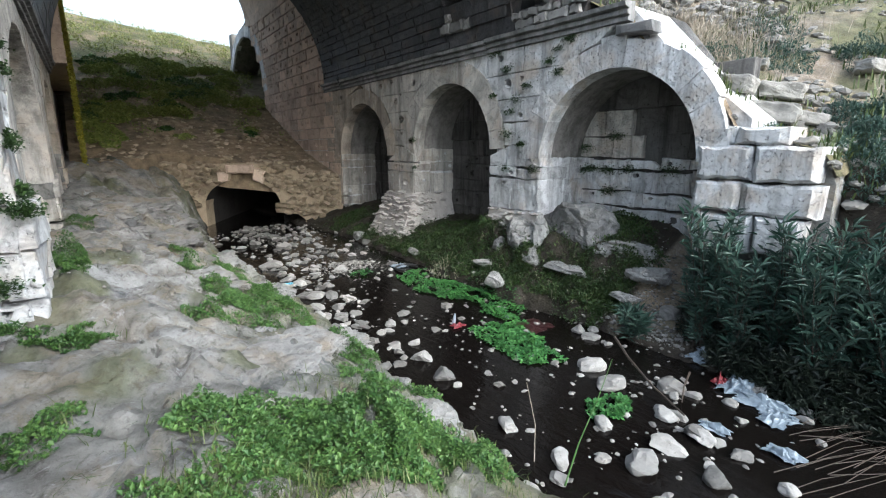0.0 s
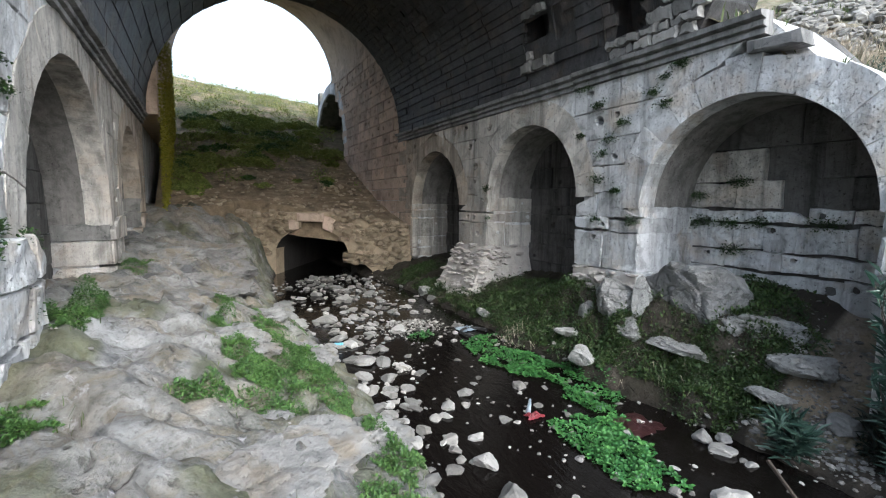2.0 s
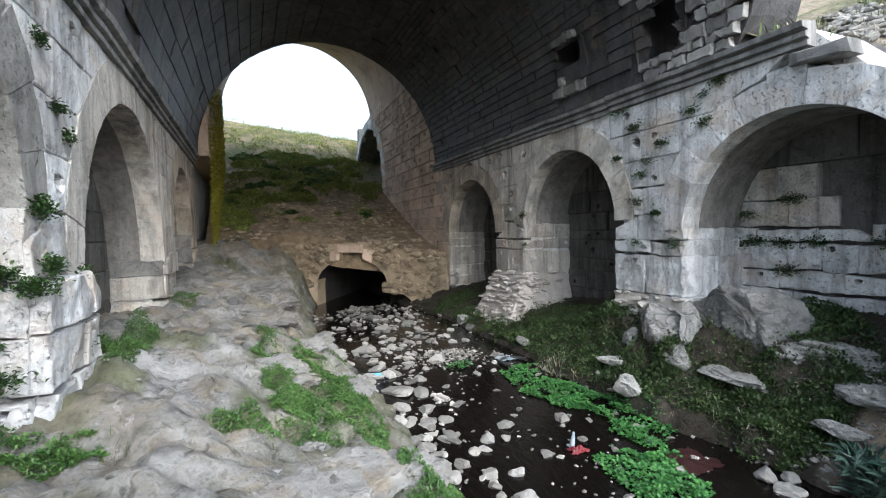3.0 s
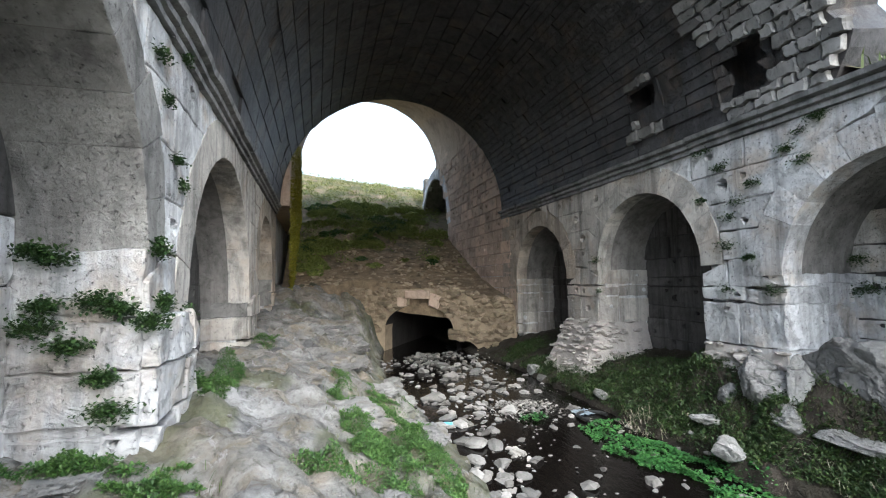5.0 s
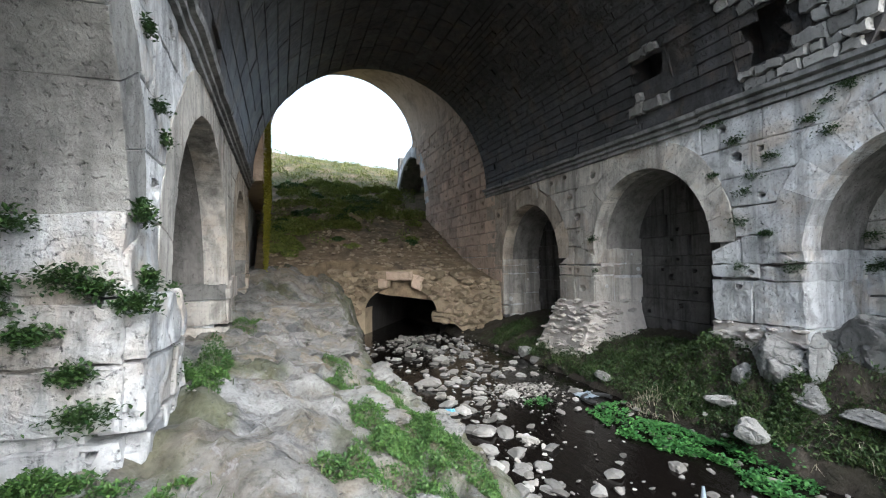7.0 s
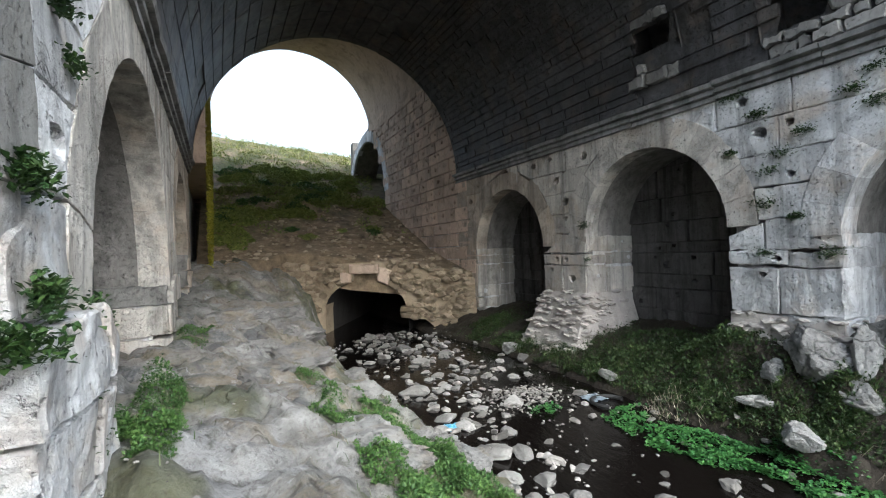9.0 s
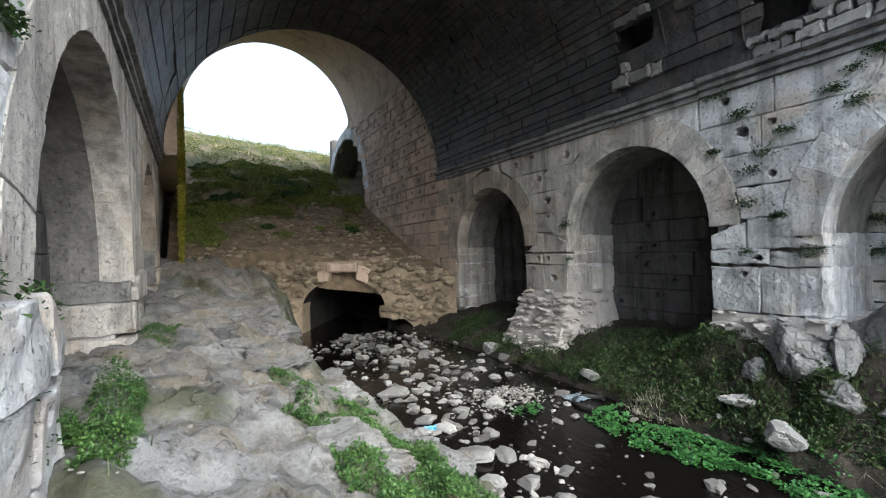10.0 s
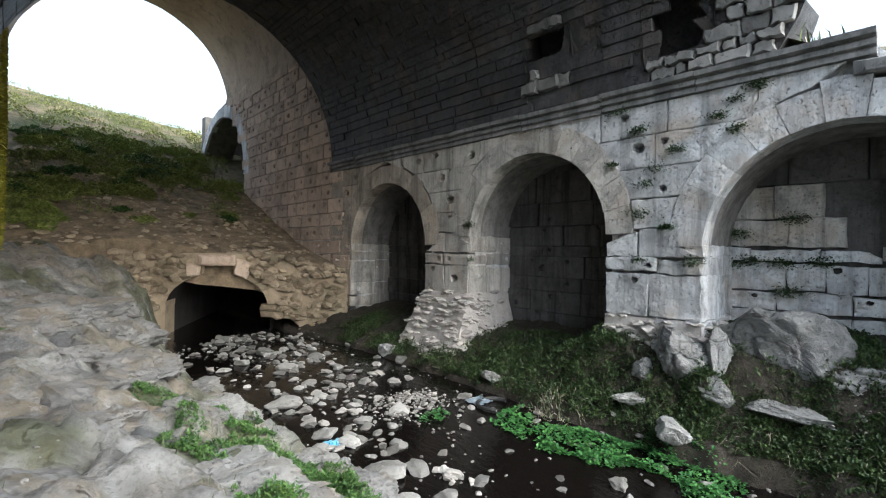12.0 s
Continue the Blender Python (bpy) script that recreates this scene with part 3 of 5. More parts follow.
def course(face, parent, material, left, right, z0, z1, length, damage=0.2, hole=0.09, proud=0.0, spread=0.006, holes=0.0, rough=None, radius=(0.045, 0.10), gap=GAP):
    """One course of stones between two edges that are functions of the height. holes: share of stones with a round hole."""
    zs = [z0 + gap, (z0 + z1) / 2, z1 - gap] if z1 - z0 > 0.25 else [z0 + gap, z1 - gap]
    lo, hi = min(left(z) for z in zs), max(right(z) for z in zs)
    if hi - lo < 0.12:
        return
    cuts, u = [lo], lo
    while hi - u > length * 1.5:
        u += length * rng.uniform(0.65, 1.35)
        cuts.append(u)
    cuts.append(hi)
    for a, b in zip(cuts, cuts[1:]):
        poly = [(max(a + gap, left(z)), z) for z in zs] + [(min(b - gap, right(z)), z) for z in zs[::-1]]
        if all(poly[-1 - i][0] - poly[i][0] < 0.06 for i in range(len(zs))):
            continue
        poly = [(u, z) if i < len(zs) else (max(u, poly[2 * len(zs) - 1 - i][0] + 0.03), z) for i, (u, z) in enumerate(poly)]
        if z0 < 3.1 and rough:
            # eaten joints
            drop = rng.uniform(0.0, 0.07) if rng.random() < 0.6 else 0.0
            lift = rng.uniform(0.0, 0.05) if rng.random() < 0.5 else 0.0
            poly = [(u, z1 - gap - drop * rng.uniform(0.5, 1.0)) if abs(z - (z1 - gap)) < 1e-6 else (u, z0 + gap + lift * rng.uniform(0.3, 1.0)) if abs(z - (z0 + gap)) < 1e-6 else (u, z) for u, z in poly]
        ulo, uhi = max(p[0] for p in poly[:len(zs)]), min(p[0] for p in poly[len(zs):])
        at = None
        if uhi - ulo > 0.3 and rng.random() < holes:
            r = min(rng.uniform(*radius), (z1 - z0) * 0.3)
            v = (z1 - r * 1.5) if rng.random() < 0.6 else rng.uniform(z0 + r * 1.6, z1 - r * 1.6) if z1 - z0 > 4 * r else (z0 + z1) / 2
            at = (ulo + r * 1.5 if rng.random() < 0.4 else rng.uniform(ulo + r * 1.5, uhi - r * 1.5), v, r)
        elif rng.random() < damage:
            poly = notch(poly, hole * rng.uniform(0.7, 1.6))
        mid = face.at((ulo + uhi) / 2, (z0 + z1) / 2, 0)
        block("block", face, poly, parent, material, proud + rng.uniform(-spread, spread), hole=at, rough=rough(mid) if rough else 0.0, jitter=0.016 if rough and z0 < 3.1 else 0.006, step=0.12 if rough and z0 < 3.1 else 0.2)


def arch_ring(face, parent, material, c, h, s, width, count, proud=0.006, first=0.0, last=math.pi, depth=0.25):
    for i in range(count):
        a0, a1 = first + (last - first) * i / count + 0.001, first + (last - first) * (i + 1) / count - 0.001
        w = width + rng.uniform(-0.05, 0.06)
        arc = [a0 + (a1 - a0) * k / 3 for k in range(4)]
        poly = [(c - h * math.cos(a), s + h * math.sin(a)) for a in arc] + [(c - (h + w) * math.cos(a), s + (h + w) * math.sin(a)) for a in arc[::-1]]
        if rng.random() < 0.15:
            poly = notch(poly, 0.08)
        block("voussoir", face, poly, parent, material, proud + rng.uniform(-0.003, 0.003), depth, bevel=0.005, jitter=0.004, rough=0.008)


def edge_after(arch, width):
    c, h, s = arch

    def f(z):
        r = h + width
        if z <= s:
            return c + h
        return c + math.sqrt(max(0.0, r * r - (z - s) ** 2))
    return f


def edge_before(arch, width):
    f = edge_after(arch, width)
    return lambda z: 2 * arch[0] - f(z)


RING = 0.46
COURSES = [0.95, 1.28, 1.62, 2.28, 2.54, 2.98, 3.45, 3.92, 4.42, 4.90]
face_right = Face((RIGHT, 0, 0), (0, 1, 0), (-1, 0, 0))
face_left = Face((LEFT, 0, 0), (0, 1, 0), (1, 0, 0))


def weathering(p):
    """The piers by the water and the path are the most eaten away."""
    return (0.022 if p.z < 2.6 else 0.013) if p.y < 9.6 else 0.0


def arcade(face, wall, arches, y0, y1, courses, base_proud, skip_first):
    zones = [(None, arches[0])] + list(zip(arches, arches[1:])) + [(arches[-1], None)]
    for k, (a, b) in enumerate(zones):
        for z0, z1 in zip(courses, courses[1:]):
            if a is None and (skip_first or z1 > 2.99):
                if skip_first:
                    continue
            left = edge_after(a, RING) if a else (lambda z: y0)
            right = edge_before(b, RING) if b else (lambda z: y1)
            course(face, wall, (LIMESTONE, LIMESTONE, MIDSTONE, WARMSTONE)[k], left, right, z0, z1, 0.95 if z0 > 2.6 else 0.75, 0.4 if z0 < 3.1 else 0.2, 0.09, 0.11 if k == 1 and face is face_left and z0 < 2.4 else base_proud if 1.7 < z0 < 2.2 else 0.0, 0.03 if z0 < 2.4 and k == 1 else 0.006, holes=0.6 if k < 2 else 0.85, rough=weathering, radius=(0.06, 0.13) if k < 2 else (0.07, 0.14))
    for (c, h, s), mat in zip(arches, (LIMESTONE, MIDSTONE, WARMSTONE)):
        # shade under the first left arch is coloured into its voussoirs
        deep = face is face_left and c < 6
        arch_ring(face, wall, SHADE_TONED if deep else mat, c, h - 0.012, s, RING, 13, depth=0.86 if deep else 0.38)


arcade(face_right, wall_right, ARCH_R, 4.3, VAULT_END, COURSES, 0.05, True)
LEFT_COURSES = [1.15, 1.62, 2.05, 2.46, 2.98, 3.45, 3.92, 4.42, 4.90]
arcade(face_left, wall_left, ARCH_L, 2.6, VAULT_END, LEFT_COURSES, 0.05, False)
# jambs of the niches that face the light
for wall, arches, x0, x1, courses in ((wall_right, ARCH_R, RIGHT - 0.0, RIGHT + DEPTH_R, COURSES), (wall_left, ARCH_L, LEFT - DEPTH_L, LEFT, LEFT_COURSES)):
    for c, h, s in arches:
        jamb = Face((0, c + h, 0), (1, 0, 0), (0, -1, 0))
        zs = [z for z in courses if z < s - 0.15] + [s + 0.02]
        for z0, z1 in zip(zs, zs[1:]):
            deep = 0.06 if wall is wall_left and z1 <= 2.5 else 0.025
            # upper left jambs are coloured darker for the shade in their niches
            course(jamb, wall, LIMESTONE if c < 8 else SHADE_TONED if wall is wall_left and z0 > 2.0 else MIDSTONE, lambda z: x0 + 0.02, lambda z: x1 - 0.02, z0, z1, 0.8, 0.3, 0.1, deep, holes=0.35, rough=weathering)
# back walls of the niches; the shade inside is put into the dark courses
niche_face = Face((RIGHT + DEPTH_R, 0, 0), (0, 1, 0), (-1, 0, 0))
for k, (c, h, s) in enumerate(ARCH_R):
    zs = [0.9, 1.3, 1.75, 2.05, 2.5, 2.72, 3.15, 3.65, 4.3]
    for z0, z1 in zip(zs, zs[1:]):
        if k == 0 and 2.7 < z0 < 3.6:
            # stones robbed from the middle of the back wall
            course(niche_face, back_right, MIDSTONE, lambda z: c + (0.1 if z0 < 3 else 0.35), lambda z: c + h + 0.1, z0, z1, 0.8, 0.5, 0.12, 0.08, 0.03, rough=weathering)
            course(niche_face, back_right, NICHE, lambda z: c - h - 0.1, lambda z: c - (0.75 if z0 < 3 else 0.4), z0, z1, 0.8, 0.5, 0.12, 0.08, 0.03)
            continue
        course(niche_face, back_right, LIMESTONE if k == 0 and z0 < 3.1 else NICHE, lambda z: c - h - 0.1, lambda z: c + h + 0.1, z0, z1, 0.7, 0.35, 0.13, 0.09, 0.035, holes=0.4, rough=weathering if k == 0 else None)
niche_face = Face((LEFT - DEPTH_L, 0, 0), (0, 1, 0), (1, 0, 0))
for c, h, s in ARCH_L:
    zs = [1.2, 1.7, 2.2, 2.7, 3.2, 3.8, 4.4]
    for z0, z1 in zip(zs, zs[1:]):
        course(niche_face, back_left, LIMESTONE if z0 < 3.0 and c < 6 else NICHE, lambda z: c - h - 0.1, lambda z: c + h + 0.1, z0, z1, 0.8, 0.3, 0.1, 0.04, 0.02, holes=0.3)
# the pier stub and loose ashlars that end the arcade
stub = [(4.14, 4.86, 2.48, 2.93), (3.40, 4.12, 2.46, 2.92), (4.25, 4.88, 2.02, 2.44), (3.35, 4.22, 2.0, 2.42), (4.05, 4.80, 1.45, 1.98), (3.45, 4.0, 1.5, 1.98), (4.4, 4.95, 2.96, 3.2), (3.75, 4.37, 2.95, 3.18)]
for y0, y1, z0, z1 in stub:
    depth = rng.uniform(0.55, 0.75)
    block("block", face_right, [(y0, z0), (y1, z0), (y1, z1), (y0, z1)], wall_right, LIMESTONE, rng.uniform(0.0, 0.1), depth, 0.045, 0.14, 0.02)


# ---- cornices ----
def cornice(wall, face, y0, y1):
    profile = [(0.0, 4.895), (0.05, 4.90), (0.055, 4.955), (0.02, 4.965), (0.02, 4.985), (0.09, 5.0), (0.095, 5.055), (0.05, 5.065), (0.05, 5.085), (0.15, 5.105), (0.17, 5.17), (0.0, 5.2)]
    y = y0
    while y < y1 - 0.1:
        e = min(y1, y + rng.uniform(1.1, 1.9))
        drop = rng.uniform(-0.012, 0.012)
        n = 5
        verts, faces = [], []
        for k in range(n + 1):
            yy = y + 0.006 + (e - y - 0.012) * k / n
            chip = 1 - (0.35 if rng.random() < 0.12 else 0.05) * rng.random()
            verts += [face.at(yy, v + drop, u * chip + (0 if u else -0.12)) for u, v in profile]
        m = len(profile)
        for k in range(n):
            faces += [(k * m + i, k * m + (i + 1) % m, (k + 1) * m + (i + 1) % m, (k + 1) * m + i) for i in range(m)]
        faces += [tuple(range(m)), tuple(range(n * m, n * m + m))[::-1]]
        mesh_object("cornice_block", verts, faces, CORNICE_STONE, wall)
        y = e


CORNICE_STONE = stone("cornice_stone", (0.34, 0.335, 0.33), (0.22, 0.215, 0.21), (0.08, 0.08, 0.08), streak=0.7)
cornice(wall_right, face_right, 6.15, VAULT_END)
cornice(wall_left, face_left, 4.2, VAULT_END)
block("cornice_block", face_right, [(5.72, 4.66), (6.35, 4.70), (6.35, 4.86), (5.75, 4.84)], wall_right, CORNICE_STONE, 0.09, 0.3, 0.03)

# ---- far right wall, robbed of its clamps ----
far_face = Face((RIGHT, 0, 0), (0, 1, 0), (-1, 0, 0))
z = 1.6
while z < 9.9:
    step = rng.uniform(0.38, 0.46)
    if z < 5.2:
        lo, hi = (17.62 if z > 2.7 else 17.2), 25.5
    else:
        lo, hi = VAULT_END, (25.5 if z < 5.8 else 25.75 if z < 6.9 else 26.4 if z < 7.8 else 27.0 if z < 8.8 else 27.6)
    course(far_face, far_right, BROWNSTONE, lambda q: lo, lambda q: hi, z, z + step, 0.66, 0.6, 0.12, 0.0, 0.018, holes=0.92, radius=(0.06, 0.12), gap=0.014)
    z += step
side_ring = Face((RIGHT, 0, 0), (0, 1, 0), (-1, 0, 0))
arch_ring(side_ring, far_right, LIMESTONE, 28.5, 2.95, 5.65, 0.5, 13, 0.0)


# ---- stones on the vault ----
def vault_stones():
    """Squared rubble at the broken front and long courses further in, on the inside of the vault."""
    bm = bmesh.new()

    def stone_at(a0, a1, y0, y1, proud, mat):
        base = VAULT_R + 0.08
        ring = []
        am, ym = (a0 + a1) / 2, (y0 + y1) / 2
        jit = 0.028 if mat else 0.006
        n = 4
        outline = []
        for k in range(n):
            outline.append((a0, y0 + (y1 - y0) * k / n))
        outline += [(a0 + (a1 - a0) * k / 2, y1) for k in range(2)]
        for k in range(n):
            outline.append((a1, y1 - (y1 - y0) * k / n))
        outline += [(a1 - (a1 - a0) * k / 2, y0) for k in range(2)]
        outline = [(a + rng.uniform(-jit, jit) / VAULT_R, y + rng.uniform(-jit, jit)) for a, y in outline]
        for shrink, r in ((1.0, base), (1.0, VAULT_R - proud * 0.45), (0.86 if mat else 0.97, VAULT_R - proud)):
            ring.append([bm.verts.new((VAULT_X + r * math.cos(am + (a - am) * shrink), ym + (y - ym) * shrink, SPRING + r * math.sin(am + (a - am) * shrink))) for a, y in outline])
        m = len(outline)
        for lo, hi in zip(ring, ring[1:]):
            for i in range(m):
                f = bm.faces.new((lo[i], lo[(i + 1) % m], hi[(i + 1) % m], hi[i]))
                f.material_index = mat
        f = bm.faces.new(ring[-1])
        f.material_index = mat

    a = 0.005
    while a < 3.13:
        small = a < 1.1
        da = (rng.uniform(0.12, 0.24) if small else rng.uniform(0.36, 0.46)) / VAULT_R
        y, front = ragged(a + da / 2), ragged(a + da / 2)
        limit = 8.4 + 0.2 * math.sin(a * 19) + 1.6 * max(0.0, a - 0.22)
        while y < VAULT_END - 0.1:
            rub = small and (y < limit or (0.03 < a < 0.36 and 9.75 + 0.9 * a < y < 10.75))
            ln = rng.uniform(0.16, 0.5) if rub else rng.uniform(0.7, 1.3)
            y2 = min(y + ln, VAULT_END)
            inside = any(h0 - 0.01 < a + da / 2 < h1 + 0.01 and k0 - 0.12 < (y + y2) / 2 < k1 + 0.12 for h0, h1, k0, k1 in VAULT_HOLES)
            if not inside and (rub or rng.random() < 0.95):
                stone_at(a + 0.003, a + da - 0.003, y + 0.008, y2 - 0.008, rng.uniform(0.02, 0.10) if rub else rng.uniform(0.004, 0.016), 1 if rub else 0)
            y = y2
        a += da
    bmesh.ops.recalc_face_normals(bm, faces=bm.faces)
    ob = finish("vault_stones", bm, DARK_VAULT, ceiling)
    ob.data.materials.append(VAULT_RUBBLE)
    return tagged(ob, kind="stuff")


vault_stones()
for a0, a1, y0, y1 in VAULT_HOLES:
    # deep sockets behind the two holes
    am = (a0 + a1) / 2
    bm = bmesh.new()
    corners = []
    for r in (VAULT_R + 0.01, VAULT_R + 0.75):
        corners.append([bm.verts.new((VAULT_X + r * math.cos(a), y, SPRING + r * math.sin(a))) for a, y in ((a0 - 0.05, y0 - 0.15), (a1 + 0.05, y0 - 0.15), (a1 + 0.05, y1 + 0.15), (a0 - 0.05, y1 + 0.15))])
    for i in range(4):
        bm.faces.new((corners[0][i], corners[0][(i + 1) % 4], corners[1][(i + 1) % 4], corners[1][i]))
    bm.faces.new(corners[1])
    part("socket", bm, DARK_VAULT, ceiling)

# ---- culvert ----
CULVERT_O, CULVERT_U = Vector((-0.8, 20.5, 0)), Vector((0.852, -0.524, 0))
CULVERT_N = Vector((-0.524, -0.852, 0))
culvert_face = Face(CULVERT_O, CULVERT_U, CULVERT_N)
open_c, open_h, open_s = 2.6, 1.30, 0.95


def culvert_hole(n=16):
    arc = [(open_c - open_h * math.cos(math.pi * i / n), open_s + 0.93 * math.sin(math.pi * i / n)) for i in range(n + 1)]
    # a square notch under the lintel breaks the crown
    return [p for p in arc if p[0] < 2.2] + [(2.2, 1.86), (2.22, 2.08), (2.98, 2.08), (3.0, 1.86)] + [p for p in arc if p[0] > 3.0]


bm = bmesh.new()
outline = [(-0.4, -0.3), (open_c - open_h, -0.3)] + culvert_hole() + [(open_c + open_h, 0.66), (4.5, 0.6), (4.75, 0.4), (4.8, -0.3), (6.1, -0.3), (6.1, 1.85), (4.6, 2.2), (3.4, 2.42), (1.2, 2.42), (-0.4, 2.1)]
for d in (0.0, -0.7):
    bm.faces.new([bm.verts.new(culvert_face.at(u, v, d)) for u, v in outline])
bm.verts.ensure_lookup_table()
n = len(outline)
for i in range(n):
    bm.faces.new((bm.verts[i], bm.verts[(i + 1) % n], bm.verts[n + (i + 1) % n], bm.verts[n + i]))
bmesh.ops.recalc_face_normals(bm, faces=bm.faces)
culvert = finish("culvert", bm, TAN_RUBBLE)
culvert.data.materials.append(CULVERT_SHADE)
# undersides of the mouth are coloured dark for shade
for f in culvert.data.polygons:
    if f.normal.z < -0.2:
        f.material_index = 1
tagged(culvert, "tan rubble culvert wall with a dark arched mouth", "culvert", kind="structure")
bm = bmesh.new()
rings = [[bm.verts.new(culvert_face.at(u, v, -0.3 - d) + Vector((0, 0, 0))) for u, v in [(open_c - open_h - 0.02, -0.3)] + [(open_c + (u - open_c) * 1.02, v + 0.02) for u, v in culvert_hole()] + [(open_c + open_h + 0.02, -0.3)]] for d in (0.0, 3.0, 9.0)]
for lo, hi in zip(rings, rings[1:]):
    for i in range(len(lo) - 1):
        bm.faces.new((lo[i], lo[i + 1], hi[i + 1], hi[i]))
bm.faces.new(rings[-1])
part("barrel", bm, CULVERT_SHADE, culvert)
block("lintel", culvert_face, [(2.12, 2.09), (3.08, 2.09), (3.05, 2.37), (2.15, 2.39)], culvert, BROWNSTONE, 0.16, 0.5, 0.04, 0.15, 0.02)
block("lintel_support", culvert_face, [(1.86, 1.78), (2.16, 1.84), (2.19, 2.08), (1.80, 2.24)], culvert, BROWNSTONE, 0.16, 0.5, 0.04, 0.15, 0.02)
block("lintel_support", culvert_face, [(3.03, 1.84), (3.36, 1.72), (3.46, 2.16), (3.1, 2.3)], culvert, BROWNSTONE, 0.16, 0.5, 0.04, 0.15, 0.02)
block("block", culvert_face, [(3.72, 0.85), (4.4, 0.82), (4.42, 1.0), (3.75, 1.03)], culvert, TAN_RUBBLE, 0.1, 0.4, 0.04, 0.15, 0.02)
block("block", culvert_face, [(3.74, 0.66), (4.3, 0.64), (4.3, 0.82), (3.72, 0.82)], culvert, TAN_RUBBLE, 0.12, 0.4, 0.04, 0.15, 0.02)


# ---- rough stones, shared meshes ----
def rough_stone(name, seed, flat=0.7, detail=3, chop=0.35, soft=0.12, cuts=9):
    """A broken or water-worn stone about 1 m across, cut by a few flat planes."""
    r = random.Random(seed)
    bm = bmesh.new()
    bmesh.ops.create_icosphere(bm, subdivisions=detail, radius=0.5)
    planes = []
    for _ in range(cuts):
        d = Vector((r.gauss(0, 1), r.gauss(0, 1), r.gauss(0, 1))).normalized()
        planes.append((d, 0.5 * r.uniform(1 - chop, 1.0)))
    for v in bm.verts:
        p = v.co.copy()
        for d, k in planes:
            o = p.dot(d) - k
            if o > 0:
                p -= d * o * 0.92
        p += p.normalized() * soft * noise.noise(p * 3.1 + Vector((seed, 0, 0))) * 0.6
        p += p.normalized() * soft * 0.3 * noise.noise(p * 9.0 + Vector((0, seed, 0)))
        if detail > 3:
            p += p.normalized() * soft * 0.22 * noise.noise(p * 22.0 + Vector((0, 0, seed)))
            p -= p.normalized() * 0.05 * max(0.0, 1 - 9 * abs(noise.noise(p * 2.0 + Vector((seed * 2, 0, 0)))))
        v.co = Vector((p.x, p.y, p.z * flat))
    me = bpy.data.meshes.new(name)
    bm.to_mesh(me)
    bm.free()
    return me


STONES = [rough_stone("stone", 11 + i, 0.66, 3, 0.55, 0.16) for i in range(9)]
for me in STONES:
    me.materials.append(PEBBLE)
WALL_STONES = {}
for mat in (TAN_RUBBLE, PALE_RUBBLE, RUBBLE):
    WALL_STONES[mat] = [rough_stone("rubble_piece", 40 + i, 0.8, 1, 0.35, 0.1) for i in range(6)]
    for me in WALL_STONES[mat]:
        me.materials.append(mat)


def rubble_on(face, parent, mat, u0, u1, v0, v1, count, size, keep, out=0.0):
    """Rubble stones bedded in a wall face."""
    for _ in range(count):
        u, v = rng.uniform(u0, u1), rng.uniform(v0, v1)
        if not keep(u, v):
            continue
        s = size * rng.uniform(0.6, 1.5)
        ob = new("rubble_stone", rng.choice(WALL_STONES[mat]))
        ob.parent = parent
        ob.matrix_local = Matrix.Translation(face.at(u, v, out + rng.uniform(-0.04, 0.05))) @ Euler((rng.uniform(-0.3, 0.3), rng.uniform(-0.3, 0.3), rng.uniform(0, 6.3))).to_matrix().to_4x4() @ Matrix.Diagonal((s * 1.2, s, s * rng.uniform(0.6, 0.95), 1))


def off_mouth(u, v):
    return ((u - open_c) / (open_h + 0.05)) ** 2 + (max(0.0, v - open_s) / 1.03) ** 2 > 1 and not (1.85 < u < 3.4 and v > 1.7) and v < 2.45 - 0.16 * max(0.0, u - 3.6) and not (u < 4.8 and v < 0.62)


rubble_on(culvert_face, culvert, TAN_RUBBLE, -0.6, 6.0, 0.0, 2.45, 480, 0.3, off_mouth, 0.03)


# rough footings under the piers
def footing(name, x, y0, y1, top, foot, spread, mat, count, label):
    """A battered heap of bonded rubble that carries a pier."""
    bm = bmesh.new()
    lo = [bm.verts.new(p) for p in ((x + 1.3, y0 - spread * 0.6, foot), (x - spread, y0 - spread * 0.4, foot), (x - spread, y1 + spread * 0.3, foot), (x + 1.3, y1 + spread * 0.3, foot))]
    hi = [bm.verts.new(p) for p in ((x + 1.3, y0, top), (x + 0.02, y0, top), (x + 0.02, y1, top), (x + 1.3, y1, top))]
    for i in range(4):
        bm.faces.new((lo[i], lo[(i + 1) % 4], hi[(i + 1) % 4], hi[i]))
    bm.faces.new(hi)
    bmesh.ops.recalc_face_normals(bm, faces=bm.faces)
    core = finish(name, bm, mat)
    tagged(core, label, "footing", kind="structure")
    for k in range(count):
        t = rng.random()
        v = foot + (top - foot) * t
        if k % 3:
            p = Vector((x - spread * (1 - t) + 0.02, rng.uniform(y0 - spread * 0.4 * (1 - t), y1 + spread * 0.3 * (1 - t)), v))
        else:
            p = Vector((rng.uniform(x - spread * (1 - t), x + 1.0), y0 - spread * 0.5 * (1 - t), v))
        s = rng.uniform(0.13, 0.3)
        ob = new("rubble_stone", rng.choice(WALL_STONES[mat]))
        ob.parent = core
        ob.matrix_local = Matrix.Translation(p) @ Euler((rng.uniform(-0.2, 0.2), rng.uniform(-0.2, 0.2), rng.uniform(0, 6.3))).to_matrix().to_4x4() @ Matrix.Diagonal((s * 1.3, s * 1.1, s * rng.uniform(0.4, 0.6), 1))
    return core


footing("footing_pale", RIGHT, 12.5, 13.9, 1.70, 0.25, 0.75, PALE_RUBBLE, 190, "pale crumbling rubble footing under the arcade pier")
